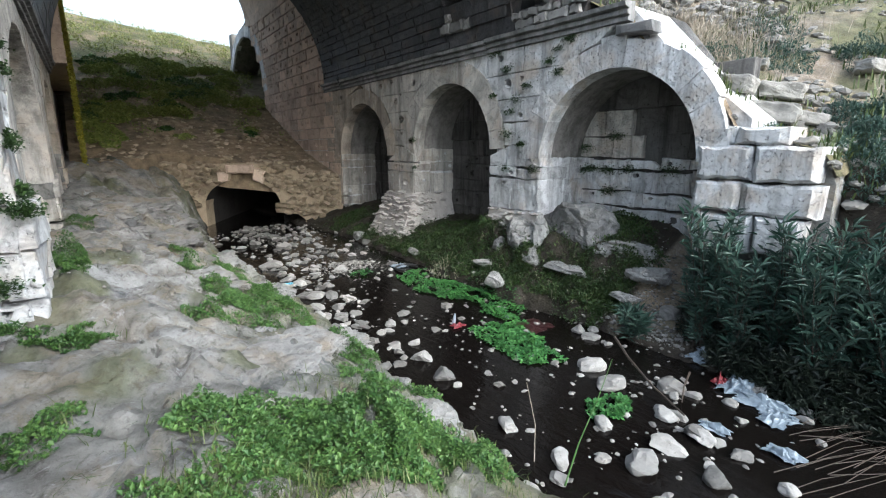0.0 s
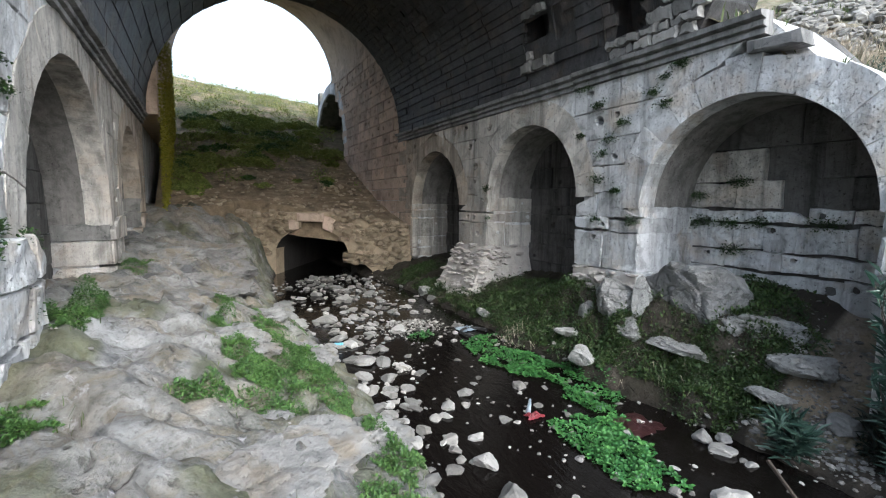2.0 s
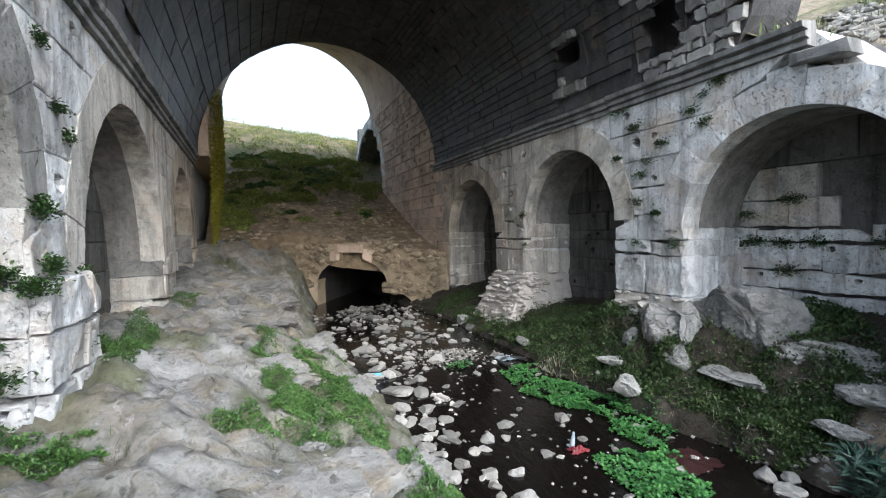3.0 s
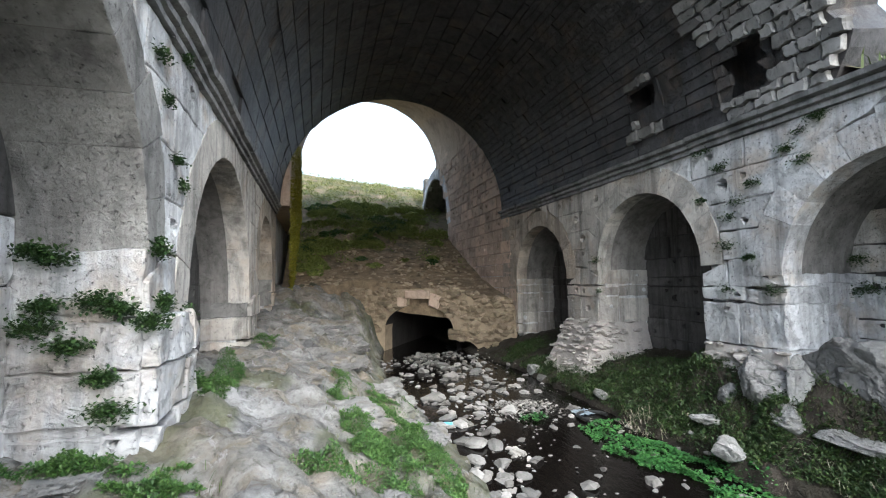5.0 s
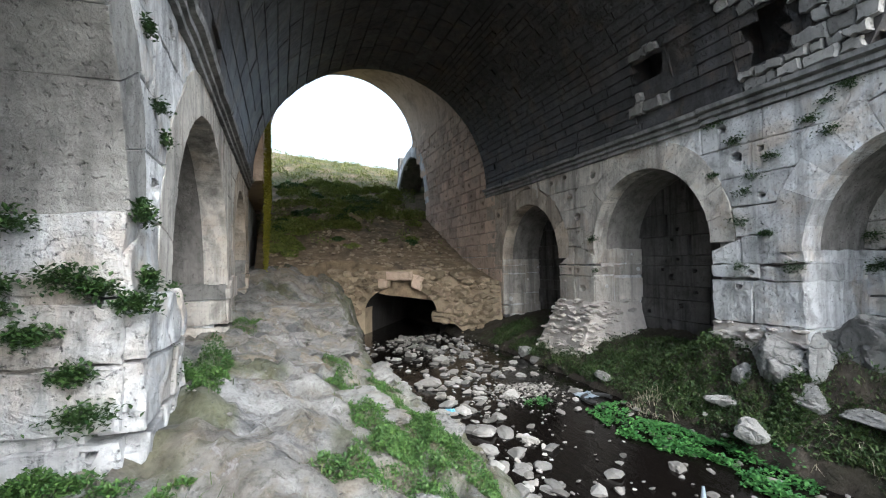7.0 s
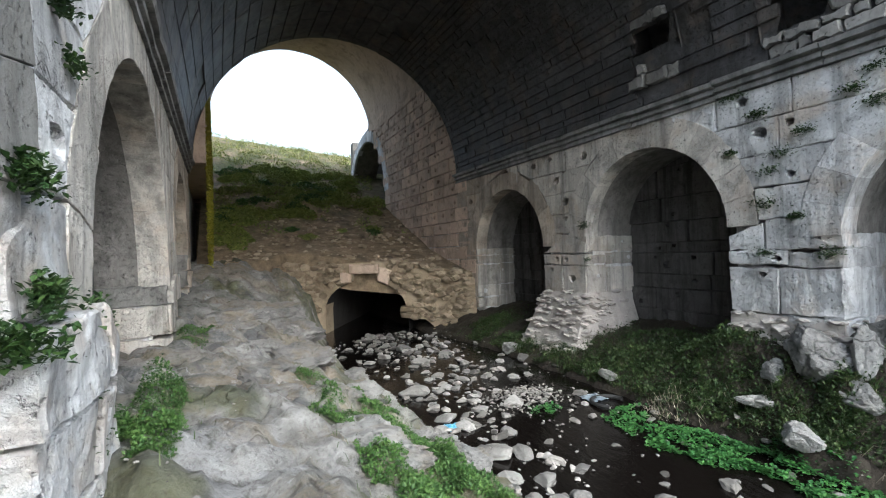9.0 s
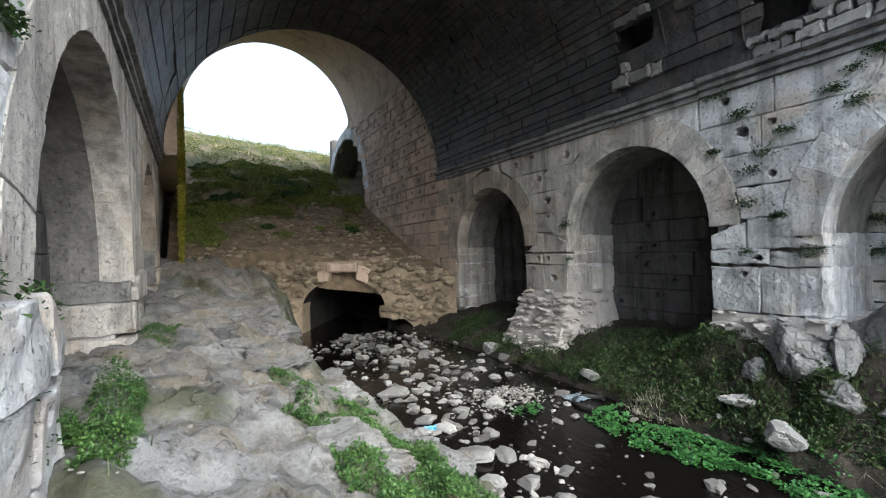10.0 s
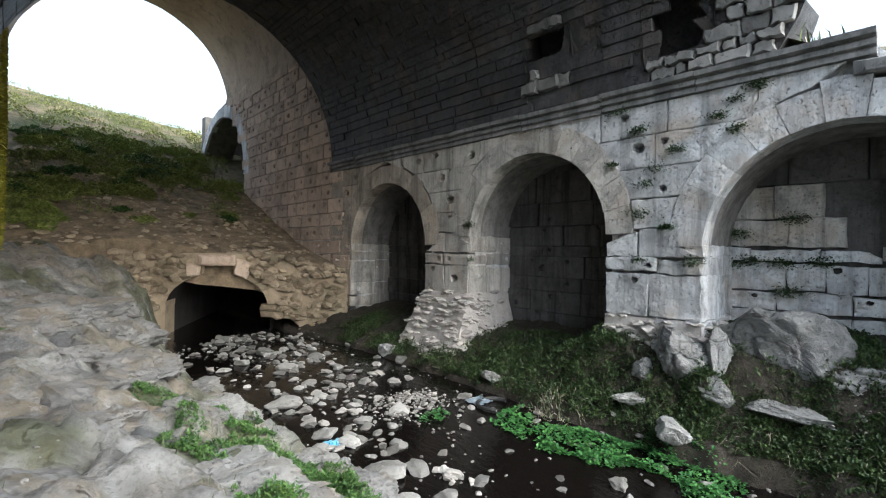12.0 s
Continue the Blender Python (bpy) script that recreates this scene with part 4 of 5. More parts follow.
footing("footing_near", RIGHT, 7.95, 9.4, 1.6, 0.6, 0.06, PALE_RUBBLE, 110, "grey rubble footing under the arcade pier")


def rough_block(name, seed, material):
    """A squared but battered ashlar, about 1 m long."""
    bm = bmesh.new()
    bmesh.ops.create_cube(bm, size=1.0)
    bmesh.ops.subdivide_edges(bm, edges=bm.edges, cuts=7, use_grid_fill=True)
    for v in bm.verts:
        p = v.co.copy()
        corner = sorted(abs(c) for c in p)
        wear = 0.10 * max(0.0, corner[1] - 0.36) / 0.14
        q = p * (1 - wear) + p.normalized() * 0.10 * noise.noise(p * 2.2 + Vector((seed * 3.1, 0, 0))) + p.normalized() * 0.03 * noise.noise(p * 7 + Vector((0, seed, 0)))
        v.co = q
    me = bpy.data.meshes.new(name)
    bm.to_mesh(me)
    bm.free()
    me.materials.append(material)
    return me


# ---- earth over the first arch ----
def cover_height(x, y):
    ext = float(np.interp(y, [3.2, 3.4, 4.4, 4.7, 5.0, 5.6, 6.0, 6.3, 7.0, 9.0], [2.5, 2.9, 3.1, 3.6, 4.0, 4.42, 4.58, 5.05, 5.4, 5.5]))
    t = float(ss(4.6, 6.8, x))
    return ext * (1 - t) + max(hillside(x, y), ext * 0.9) * t + 0.06 * fbm(x, y, 1.6, 21)


cover = sheet("ground_earth_cover", list(np.linspace(4.47, 7.2, 40)), list(np.linspace(3.25, 9.0, 70)), cover_height, lambda x, y, z: (0.9, 0.75 * float(ss(-0.3, 0.4, fbm(x, y, 0.9, 31))), 0.0), GROUND)
tagged(cover, "earth and turf lying on the broken arch", "ground", kind="structure")
skirt = extrude_outline([(3.27, 0.0), (4.4, 0.0), (4.86, 1.0), (4.86, 3.4), (4.4, 3.0), (3.4, 2.8), (3.27, 2.45)], 4.62, 6.6)
tagged(finish("ground_bank_core", skirt, GROUND), "earth behind the fallen ashlars", "ground", kind="structure")


GRASS_PALE = leaf("pale_grass", (0.16, 0.18, 0.06), (0.36, 0.33, 0.16), 0.8)


# ---- foliage makers ----
def leaves(name, pts, size, material, lift=(0.0, 1.2), slim=0.55, parent=None, seed=1, vary=0.5):
    """Many small folded leaves, one at each point."""
    g = np.random.default_rng(seed)
    pts = np.asarray(pts, float)
    n = len(pts)
    az, tilt = g.uniform(0, 2 * np.pi, n), g.uniform(*lift, n)
    s = size * g.uniform(1 - vary, 1 + vary, n)
    d = np.stack([np.cos(az) * np.cos(tilt), np.sin(az) * np.cos(tilt), np.sin(tilt)], 1)
    side = np.stack([-np.sin(az), np.cos(az), g.uniform(-0.4, 0.4, n)], 1)
    up = np.cross(d, side)
    tip = pts + d * s[:, None]
    mid = pts + d * (0.5 * s)[:, None]
    a = mid + side * (0.5 * slim * s)[:, None] + up * (0.12 * s)[:, None]
    b = mid - side * (0.5 * slim * s)[:, None] + up * (0.12 * s)[:, None]
    verts = np.stack([pts, a, tip, b], 1).reshape(-1, 3)
    i = np.arange(n) * 4
    faces = np.concatenate([np.stack([i, i + 1, i + 2], 1), np.stack([i, i + 2, i + 3], 1)])
    me = bpy.data.meshes.new(name)
    me.from_pydata(verts.tolist(), [], faces.tolist())
    me.materials.append(material)
    ob = new(name, me)
    ob.parent = parent
    return ob


def blades(name, pts, length, material, width=0.006, lean=0.5, seed=1, parent=None):
    """Bent grass blades, one at each point."""
    g = np.random.default_rng(seed)
    pts = np.asarray(pts, float)
    n = len(pts)
    az, ln = g.uniform(0, 2 * np.pi, n), length * g.uniform(0.5, 1.4, n)
    out = np.stack([np.cos(az), np.sin(az), np.zeros(n)], 1)
    side = np.stack([-np.sin(az), np.cos(az), np.zeros(n)], 1) * (width * g.uniform(0.7, 1.4, n))[:, None]
    bend = g.uniform(0.1, 1.0, n) * lean
    up = np.array([0, 0, 1.0])
    m = pts + up * (ln * 0.6)[:, None] + out * (ln * bend * 0.35)[:, None]
    t = pts + up * (ln * (1 - 0.35 * bend))[:, None] + out * (ln * bend)[:, None]
    verts = np.stack([pts - side, pts + side, m + side * 0.7, m - side * 0.7, t], 1).reshape(-1, 3)
    i = np.arange(n) * 5
    faces = [(k, k + 1, k + 2, k + 3) for k in i.tolist()] + [(k + 3, k + 2, k + 4) for k in i.tolist()]
    me = bpy.data.meshes.new(name)
    me.from_pydata(verts.tolist(), [], faces)
    me.materials.append(material)
    ob = new(name, me)
    ob.parent = parent
    return ob


def mound(cx, cy, rx, ry, tall, count, seed, zf=height, turn=0.0, ragged_edge=0.5, hollow=0.2):
    """Points filling a low clump of herbs with an uneven outline."""
    g = random.Random(seed)
    pts = []
    while len(pts) < count:
        a, r = g.uniform(0, 2 * math.pi), math.sqrt(g.random())
        edge = 1 + ragged_edge * noise.noise(Vector((math.cos(a) * 1.6, math.sin(a) * 1.6, seed * 3.3)))
        u, v = rx * r * edge * math.cos(a), ry * r * edge * math.sin(a)
        x, y = cx + u * math.cos(turn) - v * math.sin(turn), cy + u * math.sin(turn) + v * math.cos(turn)
        lump = 0.5 + 0.75 * noise.noise(Vector((x * 3.6, y * 3.6, seed))) + 0.35 * noise.noise(Vector((x * 9, y * 9, seed)))
        if lump < hollow:
            continue
        z0 = zf(x, y)
        pts.append((x, y, z0 + 0.01 + tall * lump * (1.05 - r * r) * math.sqrt(g.random())))
    return pts


# ---- herbs and grass on the rock bank ----
HERBS = [(-1.45, 4.0, 0.8, 0.55, 0.38, 15000), (-2.15, 4.45, 0.6, 0.35, 0.16, 3500), (-2.65, 3.75, 0.4, 0.3, 0.12, 1800), (-0.75, 5.6, 0.3, 0.45, 0.14, 1500),
         (-3.1, 6.4, 0.28, 0.22, 0.14, 1500), (-3.25, 4.8, 0.25, 0.25, 0.12, 900), (-2.0, 6.95, 0.26, 0.2, 0.1, 900), (-1.55, 8.0, 0.3, 0.75, 0.18, 3200),
         (-1.35, 7.4, 0.28, 0.5, 0.15, 1600), (-1.75, 9.4, 0.2, 0.45, 0.15, 1200), (-1.15, 9.7, 0.35, 0.8, 0.18, 2800), (-0.85, 8.6, 0.2, 0.5, 0.16, 1200),
         (-1.6, 11.4, 0.25, 0.4, 0.12, 900), (-3.2, 8.4, 0.25, 0.5, 0.3, 2600), (-3.15, 9.3, 0.2, 0.4, 0.22, 1200), (-3.05, 12.9, 0.25, 0.4, 0.14, 700), (-3.7, 6.55, 0.4, 0.14, 0.16, 1500),
         (-0.55, 11.0, 0.15, 0.5, 0.12, 700), (-0.5, 6.6, 0.28, 0.6, 0.2, 2600), (-0.8, 7.6, 0.28, 0.6, 0.18, 2000), (-0.72, 9.2, 0.25, 0.7, 0.2, 2400), (-0.95, 8.5, 0.35, 0.55, 0.2, 2400), (-0.3, 5.2, 0.2, 0.4, 0.16, 900)]
for k, (x, y, rx, ry, tall, count) in enumerate(HERBS):
    ob = leaves("herb_patch", mound(x, y, rx, ry, tall, int(count * (1.7 if y < 7 else 2.4)), 100 + k, hollow=0.25), 0.027 if y < 7 else 0.024, LEAF_HERB, (-0.3, 1.1), 0.62, seed=k, vary=0.6)
    tagged(ob, "low patch of green herbs on the rock", "herbs", "herbs on the rock bank", "stuff")
g = random.Random(5)
pts = []
for x, y, rx, ry, tall, count in HERBS:
    for _ in range(count // 16):
        px, py = x + g.gauss(0, rx * 0.6), y + g.gauss(0, ry * 0.6)
        if px < bank_left(py) and px > -3.2:
            pts.append((px, py, height(px, py)))
for _ in range(1300):
    px, py = -2.2 + g.gauss(0, 0.45), 3.75 + g.gauss(0, 0.28)
    pts.append((px, py, height(px, py)))
for _ in range(900):
    px, py = -0.95 + g.gauss(0, 0.3), 4.4 + g.gauss(0, 0.6)
    pts.append((px, py, height(px, py)))
tagged(blades("grass", pts, 0.09, GRASS, 0.0035, 1.4, 3), "thin green grass on the rock bank", "grass", kind="stuff")

# ---- cress in the stream ----
for k, (x, y, rx, ry, turn, count) in enumerate([(2.75, 8.5, 1.15, 0.6, -1.1, 5200), (2.1, 6.2, 0.45, 0.8, -0.3, 3800), (1.6, 4.25, 0.3, 0.2, 0.0, 700), (2.75, 9.9, 0.3, 0.25, 0, 400), (2.75, 7.25, 0.3, 0.45, 0.3, 900), (2.45, 6.6, 0.25, 0.2, 0, 400), (1.7, 10.6, 0.25, 0.15, 0, 220)]):
    ob = leaves("cress_patch", mound(x, y, rx, ry, 0.13, count, 200 + k, lambda a, b: max(water_z(b), height(a, b)), turn, 0.8, 0.34), 0.042, LEAF_CRESS, (-0.2, 0.7), 0.8, seed=30 + k)
    tagged(ob, "bright green cress growing in the dark water", "cress", "cress in the stream", "stuff")

# ---- turf on the far bank ----
pts, low = [], []
g = random.Random(9)
while len(pts) < 8000:
    y = g.uniform(5.6, 16.5)
    x = bank_right(y) + 0.05 + abs(g.gauss(0, 0.75))
    if x > 5.7 or (x > 4.35 and not any(abs(y - c) < h for c, h, s in ARCH_R)):
        continue
    if noise.noise(Vector((x * 1.3, y * 1.3, 2.0))) < -0.45 + 0.3 * g.random():
        continue
    (pts if g.random() < 0.36 else low).append((x, y, height(x, y)))
tagged(blades("grass", pts, 0.09, GRASS_BANK, 0.004, 1.6, 4), "green and faded grass on the stream bank", "grass", kind="stuff")
tagged(leaves("herb_patch", [(x, y, z + 0.12 * g.random()) for x, y, z in low], 0.05, LEAF_BANK, seed=8), "dark creeping herbs on the stream bank", "herbs", kind="stuff")
for k, (x, y, rx, ry, tall, count) in enumerate([(3.75, 7.75, 0.4, 0.3, 0.25, 1500), (3.95, 6.6, 0.4, 0.3, 0.25, 1300), (4.75, 8.0, 0.3, 0.25, 0.3, 1500), (5.2, 6.6, 0.5, 0.6, 0.22, 1600), (4.2, 15.9, 0.4, 0.5, 0.3, 900), (4.8, 10.8, 0.5, 0.9, 0.2, 1500), (3.55, 6.1, 0.35, 0.4, 0.18, 1400), (4.3, 5.9, 0.45, 0.3, 0.2, 1500), (3.3, 9.6, 0.4, 0.5, 0.12, 1000), (3.6, 9.0, 0.4, 0.5, 0.14, 1500), (3.9, 9.4, 0.4, 0.6, 0.16, 1600), (3.45, 8.3, 0.3, 0.5, 0.14, 1300), (3.75, 7.2, 0.35, 0.5, 0.16, 1400), (4.2, 10.6, 0.5, 0.7, 0.14, 1600), (3.7, 11.3, 0.45, 0.7, 0.14, 1500), (3.9, 6.0, 0.4, 0.4, 0.2, 1400), (4.6, 9.0, 0.25, 0.5, 0.22, 1300), (4.9, 6.4, 0.5, 0.9, 0.16, 2200), (5.2, 7.4, 0.35, 0.6, 0.2, 1400)]):
    tagged(leaves("herb_patch", mound(x, y, rx, ry, tall, count, 300 + k), 0.05, LEAF_BANK, seed=60 + k), "dark green weeds below the arcade", "weeds", "weeds below the arcade", "stuff")
g = random.Random(19)
pts = [(x, y, height(x, y)) for x, y in ((3.1 + g.gauss(0, 0.14), 9.6 + g.gauss(0, 0.2)) for _ in range(150))]
pts += [(x, y, height(x, y)) for x, y in ((bank_right(v) + abs(g.gauss(0.1, 0.3)), v) for v in (g.uniform(5.8, 9.2) for _ in range(90)))]
tagged(blades("dry_grass", pts, 0.2, GRASS_DRY, 0.004, 1.9, 14), "straw-coloured tuft of dry grass on the bank", "grass", kind="stuff")

# ---- growth on the walls ----
TUFTS_R = [(7.55, 4.71), (7.75, 4.52), (8.87, 4.51), (8.6, 3.9), (9.28, 4.03), (8.31, 4.14), (8.77, 3.66), (8.85, 3.22), (8.42, 3.0), (8.84, 2.5), (8.06, 2.5), (12.49, 3.14), (12.4, 2.41), (7.54, 4.31), (7.29, 4.84), (9.24, 4.86)]
TUFTS_NICHE = [(7.86, 2.93), (8.0, 2.45), (7.25, 2.48), (6.78, 2.5), (7.7, 2.5), (7.12, 3.14), (5.9, 2.5), (7.2, 2.05)]
TUFTS_L = [(6.95, 4.59), (7.16, 4.28), (7.47, 3.84), (7.67, 3.64), (7.66, 4.9), (7.05, 3.0), (7.2, 2.55), (7.45, 2.3), (7.65, 2.1), (7.85, 1.8), (7.95, 2.4)]
TUFTS_JAMB = [(-4.08, 2.96), (-3.95, 2.9), (-3.66, 2.58), (-3.5, 2.52), (-3.3, 2.42), (-3.56, 1.78), (-3.62, 2.02), (-3.83, 2.26), (-4.05, 2.4), (-4.0, 2.55)]


def tuft(p, out, spread, count, seed):
    g = random.Random(seed)
    pts = []
    for _ in range(count):
        r = abs(g.gauss(0, 0.5))
        side = g.gauss(0, spread)
        pts.append(Vector(p) + Vector(out) * (0.01 + 0.07 * r) + Vector((out[1], out[0], 0)) * side + Vector((0, 0, g.gauss(0, spread * 0.45) - 0.02 * r)))
    ob = leaves("wall_plant", [tuple(q) for q in pts], 0.036, LEAF_DARK, (-0.5, 1.0), 0.6, seed=seed)
    return tagged(ob, "small green fern rooted in a wall joint", "wall plant", "ferns in the wall joints", "stuff")


for k, (y, z) in enumerate(TUFTS_R):
    tuft((RIGHT, y, z), (-1, 0, 0), 0.055 + 0.015 * (k % 4), 110 + 40 * (k % 3), 400 + k)
for k, (y, z) in enumerate(TUFTS_NICHE):
    tuft((RIGHT + DEPTH_R - 0.1, y, z), (-1, 0, 0), 0.1, 260, 430 + k)
for k, (y, z) in enumerate(TUFTS_L):
    tuft((LEFT, y, z), (1, 0, 0), 0.06 if z > 3 else 0.09, 140 if z > 3 else 420, 450 + k)
for k, (x, z) in enumerate(TUFTS_JAMB):
    tuft((x, 6.81, z), (0, -1, 0), 0.055 + 0.015 * (k % 3), 420, 470 + k)
g = random.Random(3)
pts = []
for _ in range(16000):
    y = 18.4 + 9.2 * g.random()
    z = slope_height(-2.9, y) + abs(g.gauss(0, 2.6))
    if z < 9.8 and noise.noise(Vector((y * 1.2, z * 0.7, 5.0))) > -0.25:
        pts.append((-2.94 + 0.06 * g.random(), y, z))
tagged(leaves("wall_moss", pts, 0.07, LEAF_MOSS, (-0.8, 0.8), 0.8, seed=77), "yellow-green moss on the wall by the slope", "moss", kind="stuff")

# ---- growth and stones on the slope ----
g = random.Random(23)
pts, tall = [], []
while len(pts) < 11000:
    y = 21.5 + 20.0 * g.random()
    x = g.uniform(-3.0 - max(0, y - 27) * 0.3, 4.3 + max(0, y - 27) * 0.3)
    n = noise.noise(Vector((x * 0.9, y * 0.6, 7.0))) + 0.5 * noise.noise(Vector((x * 2.4, y * 2.0, 3.0)))
    if n < 0.2 - 0.36 * float(ss(22, 28, y)) + 0.2 * g.random():
        continue
    (pts if g.random() < 0.85 else tall).append((x, y, slope_height(x, y) + 0.22 * g.random() * max(0.2, n + 0.4)))
tagged(leaves("slope_weeds", pts, 0.1, LEAF_SLOPE, (-0.1, 0.8), 0.6, seed=88), "green weeds covering the earth slope", "weeds", kind="stuff")
tagged(blades("slope_grass", tall, 0.24, GRASS_PALE, 0.010, 1.0, 89), "tall faded grass on the slope", "grass", kind="stuff")
r = random.Random(61)
for k in range(100):
    y = r.uniform(21.3, 31.0)
    x = r.uniform(-2.8, 4.0)
    if y < 24 and x > -1.2 and r.random() < 0.6:
        x = -2.9 + 0.9 * r.random()
    s = r.uniform(0.25, 0.8) * (0.55 if y < 23.5 else 1.0)
    tagged(leaves("slope_weeds", mound(x, y, s, s * 0.8, 0.6 * s, int(1300 * s), 640 + k, slope_height), 0.10, LEAF_SLOPE if k % 6 else LEAF_HERB, (-0.1, 0.9), 0.55, seed=640 + k), "clump of yellow-green weeds on the slope", "weeds", "weeds on the slope", "stuff")
pts = []
while len(pts) < 2500:
    y, x = 34 + 9 * g.random(), g.uniform(-14, 14)
    pts.append((x, y, slope_height(x, y)))
tagged(blades("ridge_grass", pts, 0.22, GRASS_PALE, 0.015, 0.9, 90), "grass along the ridge of the hill", "grass", kind="stuff")


def scatter_stuff(name, spots, meshes, material, label, seed):
    """Many little stones joined in one mesh. spots: (x, y, z, size)."""
    g = random.Random(seed)
    bm = bmesh.new()
    verts, faces = [], []
    for x, y, z, s in spots:
        me = g.choice(meshes)
        m = Matrix.Translation((x, y, z)) @ Euler((g.uniform(-0.4, 0.4), g.uniform(-0.4, 0.4), g.uniform(0, 6.3))).to_matrix().to_4x4() @ Matrix.Diagonal((s * g.uniform(0.8, 1.5), s, s * g.uniform(0.5, 0.9), 1))
        base = len(verts)
        verts += [tuple(m @ v.co) for v in me.vertices]
        faces += [tuple(base + i for i in p.vertices) for p in me.polygons]
    bm.free()
    return tagged(mesh_object(name, verts, faces, material), label, "stones", kind="stuff")


SMALL = WALL_STONES[RUBBLE]
spots = []
while len(spots) < 800:
    y, x = 19.2 + 9 * g.random() ** 1.3, g.uniform(-2.8, 4.2)
    if y > slope_edge(x) + 0.2:
        spots.append((x, y, slope_height(x, y), 0.06 + 0.24 * g.random() ** 3))
scatter_stuff("slope_stones", spots, SMALL, TAN_RUBBLE, "loose stones strewn over the earth slope", 24)

# ---- stones in and along the stream ----
PLACED = [(0.52, 6.0, 0.38), (0.62, 6.6, 0.36), (0.8, 7.1, 0.24), (0.05, 8.0, 0.24), (0.25, 8.6, 0.2), (0.69, 7.7, 0.16), (1.35, 7.3, 0.2), (2.9, 7.4, 0.22), (3.2, 5.9, 0.32), (2.28, 5.0, 0.38),
          (2.04, 4.55, 0.42), (2.56, 4.05, 0.34), (0.96, 3.5, 0.36), (0.41, 4.0, 0.26), (0.2, 3.85, 0.2), (1.23, 4.1, 0.24), (1.94, 3.8, 0.3), (1.85, 3.42, 0.32), (1.38, 3.5, 0.34), (1.31, 3.0, 0.3),
          (0.39, 4.7, 0.26), (1.84, 3.0, 0.24), (1.47, 16.0, 0.5), (4.3, 5.0, 0.4), (0.26, 12.4, 0.45), (1.06, 11.7, 0.3), (0.2, 11.0, 0.36), (0.28, 9.75, 0.4), (0.55, 9.6, 0.34), (0.76, 10.2, 0.24), (1.45, 11.05, 0.42), (1.25, 14.4, 0.5), (2.1, 14.9, 0.4), (0.75, 15.4, 0.36), (0.1, 9.2, 0.3), (0.42, 9.0, 0.34), (0.95, 9.0, 0.24)]
TINY = rough_stone("stone", 77, 0.6, 1, 0.4)
TINY.materials.append(PEBBLE)


def stone_thing(x, y, s, label, group, meshes=STONES, sink=0.12):
    ob = new("stone", g.choice(meshes))
    z = max(water_z(y) - 0.02, height(x, y)) + s * 0.26 - s * sink
    ob.matrix_world = Matrix.Translation((x, y, z)) @ Euler((g.uniform(-0.25, 0.25), g.uniform(-0.25, 0.25), g.uniform(0, 6.3))).to_matrix().to_4x4() @ Matrix.Diagonal((s * g.uniform(0.95, 1.3), s * g.uniform(0.75, 1.0), s * g.uniform(0.6, 0.95), 1))
    return tagged(ob, label, "stone", group)


for x, y, s in PLACED:
    stone_thing(x, y, s, "large pale stone lying in the dark stream", "stones in the stream")
count = 0
while count < 255:
    y = g.uniform(2.2, 18.5)
    x = g.uniform(bank_left(y) - 0.05, bank_right(y) + 0.25)
    dense = 0.12 + 0.9 * math.exp(-((x - 0.35) / 0.5) ** 2) * float(ss(6.3, 8.0, y)) * float(ss(13.5, 11.5, y)) + 0.9 * float(ss(10.5, 13.0, y)) * math.exp(-((x - 1.6) / 1.3) ** 2) + 0.45 * float(ss(6.2, 4.5, y)) * float(ss(1.0, 2.2, x))
    if g.random() > dense:
        continue
    stone_thing(x, y, 0.07 + 0.24 * g.random() ** 1.9, "pale river stone half sunk in the stream", "stones in the stream", STONES if g.random() < 0.7 else [TINY])
    count += 1
spots = []
for _ in range(520):
    x, y = 1.75 + g.gauss(0, 0.36), 11.2 + g.gauss(0, 0.32)
    spots.append((x, y, water_z(y) + 0.09 * math.exp(-((x - 1.75) / 0.5) ** 2 - ((y - 11.2) / 0.5) ** 2) + 0.01, 0.025 + 0.06 * g.random() ** 2))
for _ in range(1000):
    y = g.uniform(2.5, 17.5)
    x = g.uniform(bank_left(y), bank_right(y) + 0.5)
    if noise.noise(Vector((x * 1.1, y * 0.9, 8.0))) > 0.05:
        spots.append((x, y, max(water_z(y), height(x, y)) + 0.005, 0.02 + 0.05 * g.random() ** 2))
scatter_stuff("gravel", spots, SMALL, GRAVEL, "gravel bar and pebbles in the stream", 25)
spots = []
for _ in range(1500):
    x, y = 4.2 + g.gauss(0, 0.5), 5.3 + g.gauss(0, 0.5)
    spots.append((x, y, height(x, y) + 0.005, 0.025 + 0.07 * g.random() ** 3))
for _ in range(900):
    x, y = g.uniform(-3.2, -0.3), g.uniform(3.5, 12)
    if noise.noise(Vector((x * 1.4, y * 1.4, 18.0))) > 0.18:
        spots.append((x, y, height(x, y) + 0.003, 0.012 + 0.035 * g.random() ** 3))
scatter_stuff("gravel", spots, SMALL, GRAVEL, "pale gravel and shell fragments on the banks", 26)

